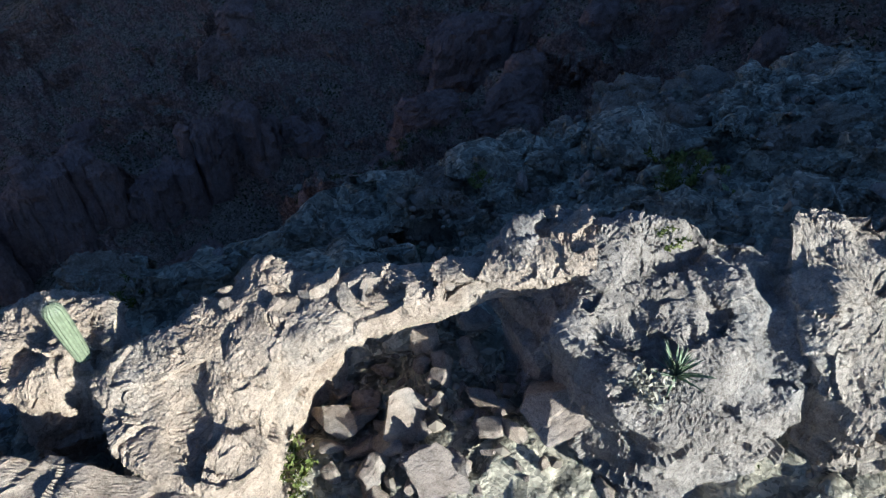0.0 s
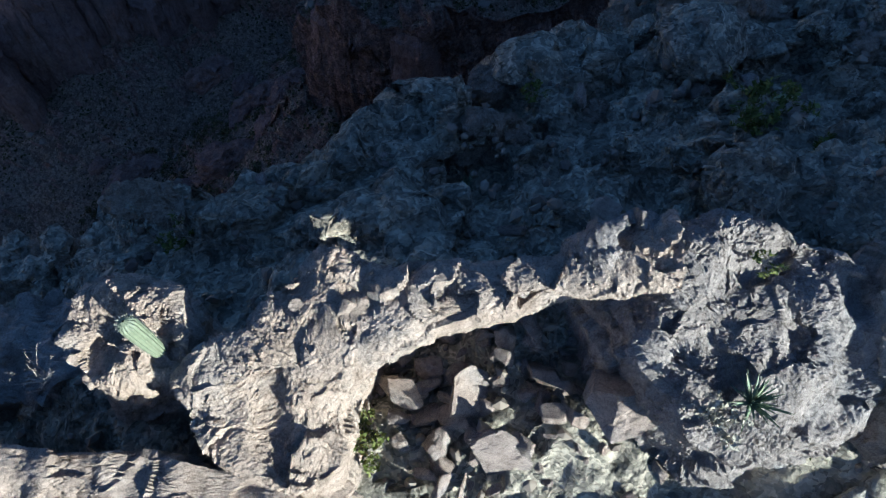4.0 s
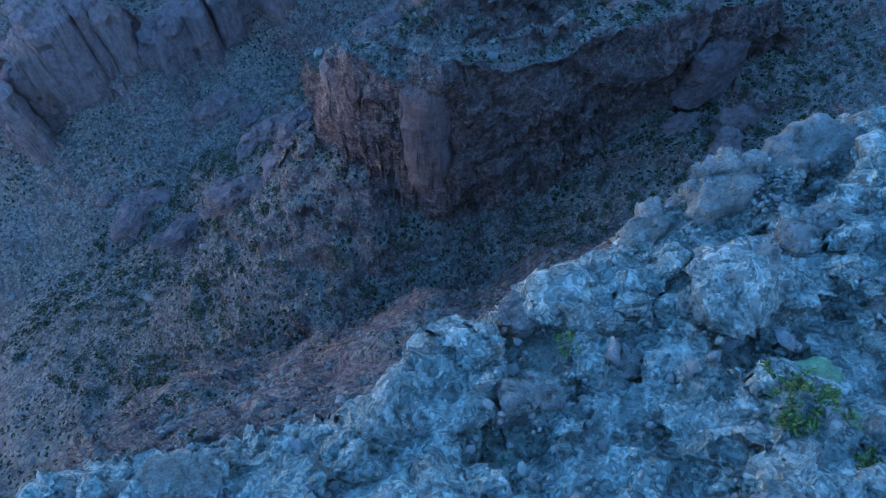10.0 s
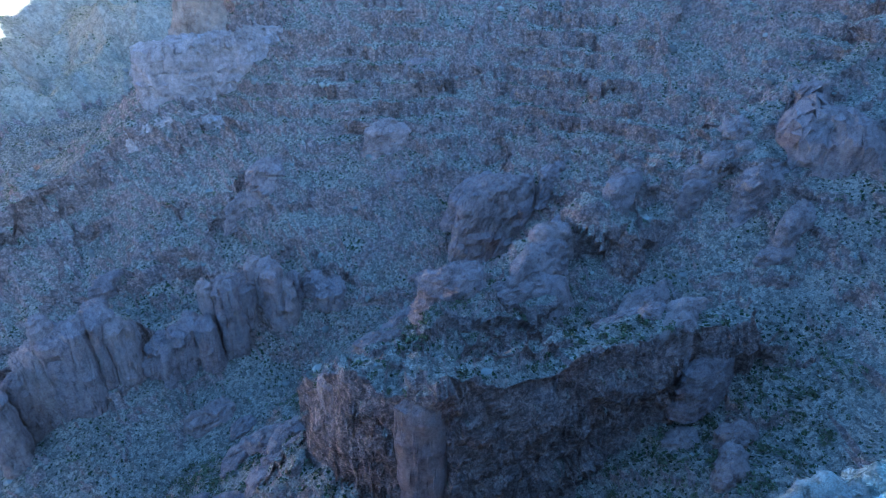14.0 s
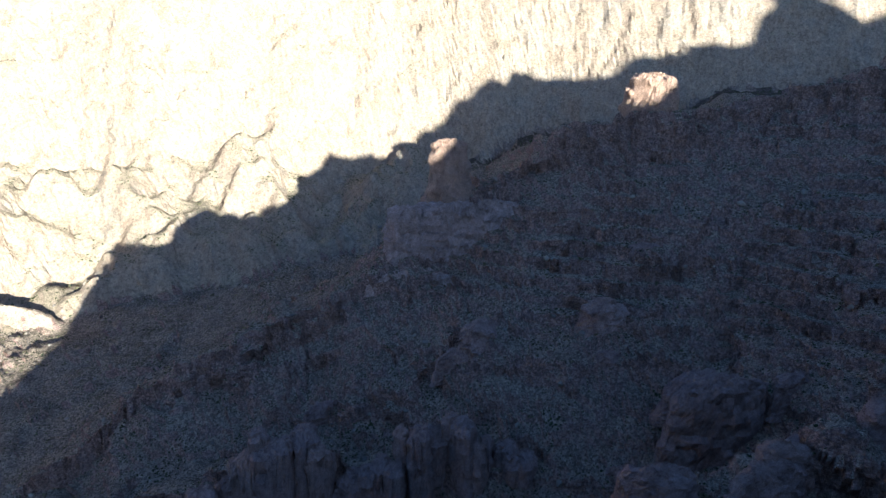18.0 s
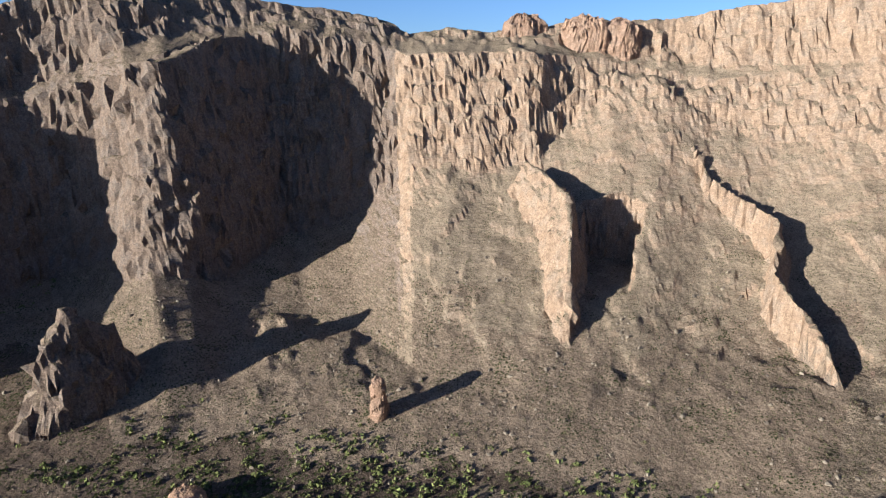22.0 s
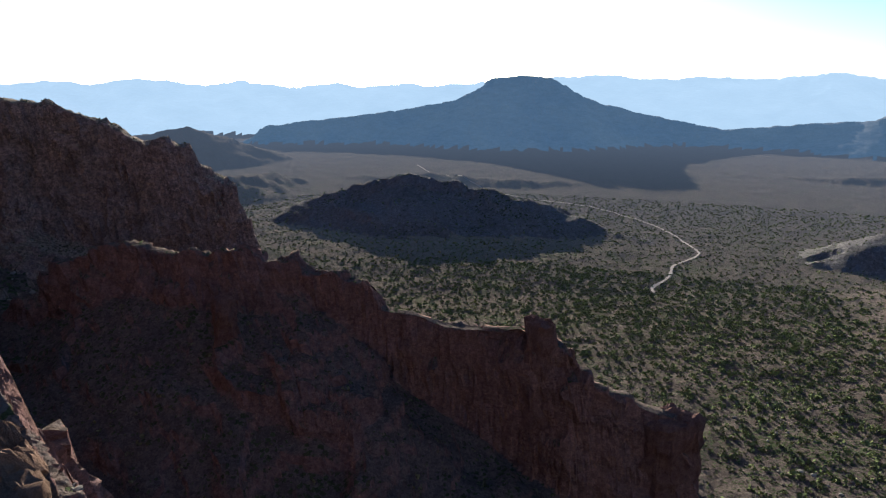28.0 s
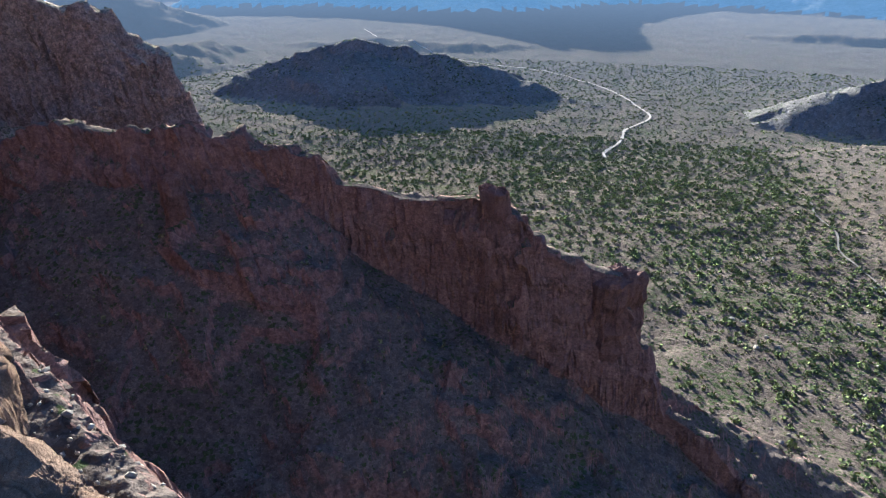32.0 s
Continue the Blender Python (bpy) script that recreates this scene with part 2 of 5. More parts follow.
M_scrub = leaf_material("scrub_leaves", (0.050, 0.048, 0.024), (0.135, 0.125, 0.065))
M_tree = leaf_material("tree_leaves", (0.062, 0.072, 0.028), (0.17, 0.185, 0.072))
M_greybush = leaf_material("grey_leaves", (0.18, 0.17, 0.13), (0.40, 0.37, 0.29))
M_greenbush = leaf_material("green_leaves", (0.06, 0.075, 0.02), (0.17, 0.18, 0.06))


def plain_material(name, colour, rough=0.85, vary=0.3, scale=12):
    m, n, l, b = material(name, rough)
    vec = n.new("ShaderNodeTexCoord").outputs["Object"]
    f = tex_noise(n, l, vec, scale, 5, 0.65)
    l.new(ramp(n, l, f, [(0.3, tuple(x * (1 - vary) for x in colour)), (0.7, tuple(x * (1 + vary) for x in colour))]), b.inputs["Base Color"])
    bumped(n, l, b, f, 0.4, 0.02)
    return m


M_twig = plain_material("dry_twigs", (0.38, 0.33, 0.26))
M_cactus = plain_material("cactus_skin", (0.125, 0.14, 0.08), 0.6, 0.25, 9)
M_spine = plain_material("pale_spines", (0.44, 0.42, 0.30), 0.7, 0.15, 20)
M_agave = plain_material("agave_leaf", (0.12, 0.15, 0.08), 0.55, 0.35, 6)
M_road = plain_material("dirt_road", (0.32, 0.26, 0.20), 0.95, 0.15, 0.2)
M_wash = plain_material("wash_gravel", (0.14, 0.115, 0.09), 0.95, 0.2, 0.3)
M_stone = leaf_material("loose_stones", (0.11, 0.09, 0.075), (0.25, 0.21, 0.165))

# ---- terrain: valleys and ridge lines in plan, then one sheet of land ----
CX, CY = 0.0, 18.0


def P(yaw, r, z):
    a = radians(yaw)
    return (CX - r * math.sin(a), CY + r * math.cos(a), z)


def hash2(i, j, seed):
    h = (i.astype(np.int64) * 374761393 + j.astype(np.int64) * 668265263 + seed * 1442695041) & 0xFFFFFFFF
    h = ((h ^ (h >> 13)) * 1274126177) & 0xFFFFFFFF
    h = ((h ^ (h >> 16)) * 2246822519) & 0xFFFFFFFF
    return (h ^ (h >> 15)) & 0xFFFFFFFF


def grad_noise(x, y, seed=0):
    xi, yi = np.floor(x), np.floor(y)
    fx, fy = x - xi, y - yi
    u, v = fx * fx * fx * (fx * (fx * 6 - 15) + 10), fy * fy * fy * (fy * (fy * 6 - 15) + 10)
    def corner(a, b):
        ang = hash2(xi + a, yi + b, seed) * (2 * np.pi / 4294967296.0)
        return np.cos(ang) * (fx - a) + np.sin(ang) * (fy - b)
    n0 = corner(0, 0) * (1 - u) + corner(1, 0) * u
    n1 = corner(0, 1) * (1 - u) + corner(1, 1) * u
    return 1.5 * (n0 * (1 - v) + n1 * v)


def fbm(x, y, octaves, seed=0, gain=0.5, ridged=False):
    out, amp, tot = 0.0, 1.0, 0.0
    for o in range(octaves):
        n = grad_noise(x * 2.03 ** o + 17.3 * o, y * 2.03 ** o - 9.1 * o, seed + o)
        out = out + amp * ((1 - 2 * np.abs(n)) if ridged else n)
        tot += amp
        amp *= gain
    return out / tot


def noise3(x, y, z, seed=0):
    """Gradient noise in space."""
    xi, yi, zi = np.floor(x), np.floor(y), np.floor(z)
    fx, fy, fz = x - xi, y - yi, z - zi
    u, v, w = [f * f * f * (f * (f * 6 - 15) + 10) for f in (fx, fy, fz)]
    out = 0.0
    for c in (0, 1):
        for b in (0, 1):
            for a in (0, 1):
                h = hash2(xi + a, yi + b + 57 * (zi + c), seed).astype(np.uint32)
                g = ((h & 255) / 127.5 - 1) * (fx - a) + ((h >> 8 & 255) / 127.5 - 1) * (fy - b) + ((h >> 16 & 255) / 127.5 - 1) * (fz - c)
                out = out + g * (u if a else 1 - u) * (v if b else 1 - v) * (w if c else 1 - w)
    return 1.4 * out


def facets3(x, y, z, seed=0):
    """Height of tilted flat pieces that meet in sharp edges, in space."""
    xi, yi, zi = np.floor(x), np.floor(y), np.floor(z)
    best, out = np.full(x.shape, 1e9), np.zeros(x.shape)
    for c in (-1, 0, 1):
        for b in (-1, 0, 1):
            for a in (-1, 0, 1):
                h = hash2(xi + a, yi + b + 57 * (zi + c), seed)
                px, py, pz = x - xi - a - (h & 255) / 255.0, y - yi - b - (h >> 8 & 255) / 255.0, z - zi - c - (h >> 16 & 255) / 255.0
                d = px * px + py * py + pz * pz
                g = (h * 2654435761) & 0xFFFFFFFF
                v = 1.2 * (px * ((g & 255) / 127.5 - 1) + py * ((g >> 8 & 255) / 127.5 - 1) + pz * ((g >> 16 & 255) / 127.5 - 1)) + 0.45 * ((g >> 24) / 127.5 - 1)
                m = d < best
                best, out = np.where(m, d, best), np.where(m, v, out)
    return out


def along(x, y, line):
    """Distance to a polyline, its height there, the side, and how far along it lies (0 to 1)."""
    best = np.full(x.shape, 1e9)
    z, side, where = np.zeros(x.shape), np.zeros(x.shape), np.zeros(x.shape)
    for k in range(len(line) - 1):
        (ax, ay, az), (bx, by, bz) = line[k], line[k + 1]
        dx, dy = bx - ax, by - ay
        t = np.clip(((x - ax) * dx + (y - ay) * dy) / (dx * dx + dy * dy), 0, 1)
        px, py = x - ax - t * dx, y - ay - t * dy
        d = np.hypot(px, py)
        m = d < best
        best = np.where(m, d, best)
        z = np.where(m, az + t * (bz - az), z)
        side = np.where(m, dx * py - dy * px, side)
        where = np.where(m, (k + t) / (len(line) - 1), where)
    return best, z, side, where


# valleys: line of the bed, slope of the sides at start and end
VALLEYS = [
    ([P(335, 330, -75), P(340, 260, -112), P(357, 190, -148), P(20, 165, -182), P(45, 190, -196), P(84, 290, -206), P(138, 312, -215),
      P(174, 423, -226), P(201, 774, -259), P(203, 1272, -276), P(200, 2500, -290), P(200, 4900, -296)], (0.5, 0.45, 0.35, 0.32, 0.30, 0.2, 0.18, 0.07, 0.03, 0.012, 0.004, 0.002), 14, 60),
    ([(170, -25, -45), (90, -42, -88), (45, -58, -118), (0, -78, -152), (-70, -118, -190), (-185, -200, -213)], (0.5, 0.5, 0.45, 0.4, 0.25, 0.2), 5, 30),
]
# ridges: owner, crest line, cap half width, (cliff height, cliff run, talus slope) on the left and on the right of its direction, wobble
RIDGES = [
    ("arch_ridge", [(-150, -20, -171), (-128, -14, -151), (-110, -8, -122), (-96, -2, -103), (-75, 4, -88), (-57, 6, -75), (-45, 9, -56), (-34, 10, -43), (-26, 13, -38), (-14, 14, -31), (-5, 14, -23), (8, 13.5, -21), (24, 13, -15), (44, 15, -4), (60, 18, 6), (90, 21, 15), (142, 26, 16), (170, 29, 24), (200, 32, 40), (227, 34, 60), (263, 36, 82), (325, 43, 93), (355, 44, 95), (420, 50, 136), (464, 55, 176), (528, 60, 202), (588, 67, 203), (643, 71, 230), (731, 81, 251), (900, 140, 290)],
     2.0, (44, 18, 1.6), (150, 40, 0.9), 0.5),
    ("rock_spur", [P(17, 114, -103), P(12, 103, -96), P(7, 98, -98), P(3, 96, -94), P(350, 108, -98), P(343, 120, -99), P(336, 134, -99), P(330, 150, -99)],
     4.0, (54, 9, 0.6), (54, 9, 0.6), 0.5),
    ("rock_spur", [P(11, 124, -112), P(5.5, 130, -110), P(0.7, 138, -106), P(358, 150, -103), P(350.3, 165, -97), P(343, 185, -89), P(336, 205, -77), P(331, 224, -62), P(326, 250, -46), P(318, 330, -10), P(312, 450, 30)],
     3.0, (24, 12, 0.8), (8, 12, 0.72), 0.8),
    ("hoodoo_ridge", [P(46, 235, -152), P(38, 224, -146), P(24, 216, -146), P(12, 212, -158), P(4, 224, -150)],
     3.0, (8, 10, 0.35), (14, 10, 0.5), 1.0),
    ("tower_ridge", [P(47, 300, -131), P(38, 302, -117), P(30, 307, -100), P(26, 314, -81), P(21, 326, -68), P(11, 338, -30), P(356, 360, -13), P(342.5, 375, 15), P(337, 379, 30), P(325, 398, 64), P(310, 450, 90)],
     4.0, (10, 11, 0.68), (15, 10, 0.90), 0.7),
    ("back_wall", [P(345, 760, 75), P(2, 700, 70), P(12, 720, 88), P(25, 740, 98), P(38, 740, 102), P(46, 745, 98), P(52, 785, 96), P(58, 800, 90), P(66, 795, 78)],
     14.0, (170, 90, 0.6), (235, 95, 0.5), 1.2),
    ("west_wall", [P(69.5, 705, 76), P(68.3, 695, 72), P(66.6, 672, 34), P(64.6, 652, -15), P(63.1, 640, -57), P(62.1, 630, -90), P(60.2, 612, -128), P(58.9, 600, -156), P(57.8, 588, -178)], 4.0, (60, 0.22, 6.0), (40, 0.6, 6.0), 0.5),
    ("back_wall", [P(41.5, 715, 20), P(41, 690, -8), P(40.6, 665, -60)], 5.0, (120, 0.25, 0.6), (120, 0.3, 0.6), 0.6),
    ("west_wall", [P(89.5, 662, -4), P(87.2, 618, -46), P(85.1, 574, -82), P(81.5, 554, -98), P(79.2, 534, -105), P(79, 486, -136), P(76.6, 462, -152), P(74.5, 440, -166), P(73.3, 426, -176), P(72.8, 416, -196)], 1.5, (26, 0.25, 6.0), (16, 1.4, 6.0), 0.35),
    ("west_wall", [P(66.4, 545, -134), P(63, 524, -143), P(60, 508, -153), P(57, 490, -160), P(56, 478, -180)], 3.0, (9, 0.5, 6.0), (26, 0.35, 6.0), 0.5),
    ("west_wall", [P(100.5, 560, -72), P(98.2, 530, -84), P(96.9, 500, -93), P(96.3, 470, -112), P(96.4, 440, -138), P(96.2, 420, -160)], 2.0, (50, 0.16, 6.0), (24, 0.5, 6.0), 0.35),
    ("southwest_mountain", [P(152, 605, -108), P(154.5, 585, -122), P(157.4, 560, -143), P(160.2, 540, -159), P(160.8, 534, -192)], 3.0, (70, 0.3, 6.0), (60, 0.4, 6.0), 0.6),
    ("southwest_mountain", [P(136.6, 452, -196), P(139, 444, -160), P(141.7, 434, -139), P(143.4, 426, -156), P(145.6, 416, -197)], 4.0, (60, 0.35, 6.0), (70, 0.35, 6.0), 0.6),
    ("southwest_mountain", [P(126, 665, 42), P(129.5, 620, 30), P(132.6, 588, 14), P(133, 578, -30), P(132.4, 572, -80), P(132, 566, -125), P(131.4, 554, -152), P(130.6, 536, -178)], 7.0, (120, 0.28, 6.0), (120, 0.28, 6.0), 0.5),
    ("red_cliff_ridge", [P(256, 225, -52), P(250, 205, -47), P(245.3, 190, -46), P(237, 176, -54)], 2.0, (40, 12, 0.85), (14, 8, 0.55), 0.35),
    ("red_cliff_ridge", [P(237, 176, -54), P(228.7, 165, -60), P(220, 157, -64), P(213.6, 152, -62)], 2.0, (70, 10, 0.9), (56, 8, 0.5), 0.35),
    ("red_cliff_ridge", [P(213.6, 152, -60), P(210, 150, -65), P(207.5, 150, -75), P(204.6, 150, -77), P(200.5, 151, -80), P(197, 151, -101), P(193.5, 150, -122), P(188.6, 149, -126), P(181, 148, -140), P(178, 148, -168)], 2.0, (80, 12, 0.9), (60, 10, 0.8), 0.35),
    ("east_bluff", [P(285, 420, 40), P(268, 340, 10), P(256, 305, -6), P(252, 300, -13), P(246, 290, -30), P(242.5, 284, -50), P(241.5, 282, -62)],
     5.0, (60, 14, 0.9), (50, 12, 0.85), 0.7),
    ("dark_hill", [P(240, 1275, -266), P(238, 1262, -266), P(232, 1200, -202), P(226, 1175, -178), P(219, 1156, -200), P(213.5, 1138, -222), P(208, 1100, -265), P(203.5, 1062, -266)],
     6.0, (12, 12, 0.5), (14, 20, 0.40), 1.6),
    ("rocky_hill", [P(190, 1000, -255), P(186, 1040, -215), P(182, 1065, -186), P(177, 1080, -150), P(173.7, 1085, -141), P(168, 1085, -158), P(163.5, 1085, -152), P(156, 1085, -190)],
     6.0, (14, 12, 0.5), (20, 14, 0.62), 1.6),
    ("long_mesa", [P(200, 2950, -232), P(192, 3000, -190), P(187.5, 3000, -172), P(186.5, 3000, -125), P(183, 3000, -112), P(178, 3000, -116), P(170, 3050, -124), P(160, 3100, -160), P(148, 3100, -175)],
     20.0, (50, 60, 0.4), (50, 60, 0.4), 4.0),
    ("great_butte", [P(238, 3000, -200), P(228, 3000, -152), P(222, 3000, -105), P(219, 3000, -45), P(217.8, 3000, 2), P(215.4, 3000, 12), P(213.2, 3000, 2), P(211.8, 3000, -60), P(208, 3000, -122), P(204, 3000, -172), P(198, 3000, -230)],
     25.0, (40, 40, 0.6), (40, 40, 0.62), 4.0),
    ("low_hills", [P(257, 1500, -170), P(248, 1600, -195), P(243, 1500, -215), P(238, 1700, -240)], 10.0, (10, 15, 0.3), (10, 15, 0.3), 4.0),
    ("low_hills", [P(249, 2300, -170), P(245, 2300, -150), P(240, 2300, -215)], 10.0, (10, 15, 0.4), (10, 15, 0.4), 4.0),
    ("low_hills", [P(230, 1750, -262), P(224, 1700, -255), P(216, 1650, -262), P(210, 1700, -275)], 10.0, (4, 15, 0.2), (4, 15, 0.2), 4.0),
    ("low_hills", [P(192, 2000, -275), P(186, 2000, -262), P(181, 2000, -270), P(175, 2050, -265), P(170, 2050, -280)], 10.0, (4, 15, 0.25), (4, 15, 0.25), 4.0),
    ("distant_range", [P(140, 4500, 10), P(152, 4500, 24), P(160, 4500, 6), P(170, 4500, 22), P(178, 4500, 30), P(186, 4500, 12), P(196, 4500, 34), P(204, 4500, 16), P(210, 4500, 44), P(218, 4500, 8), P(228, 4500, -6), P(238, 4500, -2), P(246, 4500, 40), P(256, 4500, 24), P(266, 4500, 40)],
     20.0, (60, 200, 0.3), (60, 200, 0.3), 9.0),
]
# the western walls in tiers, by bearing: distance and height of the fan's foot, the lower cliff's foot and top, the upper cliff's foot and top
TIER_YAW = (51, 54, 61.8, 63.4, 68, 74, 80, 85, 89, 93, 97, 100, 104, 108, 111.5, 113, 117, 122, 125, 129, 132, 135, 138, 142, 147, 152, 155, 157, 160, 163, 165, 166.3, 168.4)
FAN_FOOT = ((420, 420, 410, 405, 400, 395, 390, 375, 350, 335, 315, 305, 305, 310, 325, 335, 355, 382, 372, 350, 338, 330, 335, 350, 385, 425, 455, 470, 495, 530, 560, 590, 620),
            (-204, -204, -204, -204, -205, -205, -206, -207, -208, -209, -210, -210, -210, -211, -211, -212, -212, -213, -213, -213, -213, -214, -214, -215, -216, -217, -218, -218, -219, -220, -221, -222, -222))
LOWER_FOOT = ((700, 698, 694, 648, 650, 650, 648, 640, 648, 652, 640, 600, 592, 592, 598, 612, 622, 628, 624, 608, 572, 572, 616, 650, 642, 625, 612, 606, 602, 600, 597, 604, 630),
              (-182, -182, -160, -98, -72, -51, -50, -46, -16, -10, -38, -76, -82, -80, -84, -98, -134, -146, -150, -152, -147, -142, -152, -172, -186, -196, -202, -202, -198, -192, -192, -195, -222))
LOWER_TOP = ((742, 740, 736, 674, 675, 676, 672, 664, 666, 668, 655, 628, 624, 624, 630, 650, 658, 662, 660, 650, 606, 604, 652, 682, 672, 652, 636, 632, 626, 616, 606, 611, 640),
             (-66, -66, -45, -10, 12, 4, 2, 0, 8, 14, 22, 24, 26, 26, 22, 30, 40, 48, 42, 34, 22, 8, -4, -18, -28, -38, -48, -72, -84, -98, -140, -190, -222))
UPPER_FOOT = ((764, 762, 758, 716, 692, 694, 692, 690, 690, 692, 686, 668, 664, 664, 668, 676, 684, 688, 688, 682, 668, 655, 686, 706, 696, 676, 654, 648, 642, 630, 614, 618, 650),
              (11, 11, 24, 33, 40, 16, 12, 10, 18, 26, 34, 34, 34, 34, 34, 42, 52, 58, 54, 48, 38, 28, 14, -6, -18, -30, -40, -70, -82, -96, -138, -190, -222))
UPPER_TOP = ((796, 794, 790, 768, 698, 712, 716, 716, 712, 708, 704, 702, 700, 700, 700, 704, 710, 716, 720, 718, 712, 708, 716, 726, 714, 692, 668, 660, 656, 645, 622, 624, 660),
             (83, 83, 78, 66, 72, 72, 72, 66, 58, 57, 60, 52, 49, 53, 48, 60, 72, 78, 84, 90, 94, 95, 90, 70, 24, -10, -9, -50, -80, -94, -136, -190, -222))
# a deep shaded alcove in the wall: bearings, distance of mouth and back, height of its floor there
ALCOVES = [(89.4, 96.1, 416, 545, -162, -150), (113.2, 115.6, 392, 432, -182, -178)]


def tiers(x, y, wx, wy, sx, sy):
    """Height of the western walls."""
    X, Y = x + 3.5 * wx + 1.5 * sx - CX, y + 3.5 * wy + 1.5 * sy - CY
    yaw, r = np.degrees(np.arctan2(-X, Y)) % 360, np.hypot(X, Y)
    rk = [np.interp(yaw, TIER_YAW, t[0]) for t in (FAN_FOOT, LOWER_FOOT, LOWER_TOP, UPPER_FOOT, UPPER_TOP)]
    zk = [np.interp(yaw, TIER_YAW, t[1]) for t in (FAN_FOOT, LOWER_FOOT, LOWER_TOP, UPPER_FOOT, UPPER_TOP)]
    rk[1], rk[2] = rk[1] - 12, rk[2] + 8
    arc = yaw * 11.0
    rib = 0.65 * fbm(arc / 38 + wx, r / 60, 3, 221, 0.5, True) + 0.4 * fbm(arc / 15 + wy, r / 24, 3, 223, 0.5, True)
    q = r + np.interp(yaw, (50, 72, 100, 172), (3.0, 7.0, 10.0, 10.0)) * (rib - 0.1) * np.clip((r - rk[1] + 40) / 45, 0, 1)
    u = np.clip((q - rk[0]) / (rk[1] - rk[0]), 0, 1)
    z = zk[0] + (zk[1] - zk[0]) * (0.45 * u + 0.55 * u * u)
    for k in (1, 2, 3):
        u = np.clip((q - rk[k]) / (rk[k + 1] - rk[k]), 0, 1)
        if k != 2:
            n = np.maximum(1, np.round((zk[k + 1] - zk[k]) / 19))
            u = np.clip(u + 1.0 * np.sin(6.2832 * (n * u + 0.7 * sx + 0.5 * wx)) / (6.2832 * n) * np.clip(8 * u * (1 - u), 0, 1), 0, 1)
        z = z + (zk[k + 1] - zk[k]) * u
    z = z - 0.12 * np.maximum(0, q - rk[4])
    for y0, y1, r0, r1, z0, z1 in ALCOVES:
        m = np.minimum(np.minimum(yaw - y0, y1 - yaw) * 8.0, r1 - r) + 2.5 * sy
        cut = z0 + (z1 - z0) * (r - r0) / (r1 - r0) + np.maximum(0, 9 - m) * 9.0
        z = np.where((m > 0) & (r > r0 - 30), np.minimum(z, cut), z)
    return np.where((yaw > 51) & (yaw < 170) & (r > rk[0]), z, -1e4), yaw


OWNERS = ["ground"]
for r in RIDGES:
    if r[0] not in OWNERS:
        OWNERS.append(r[0])


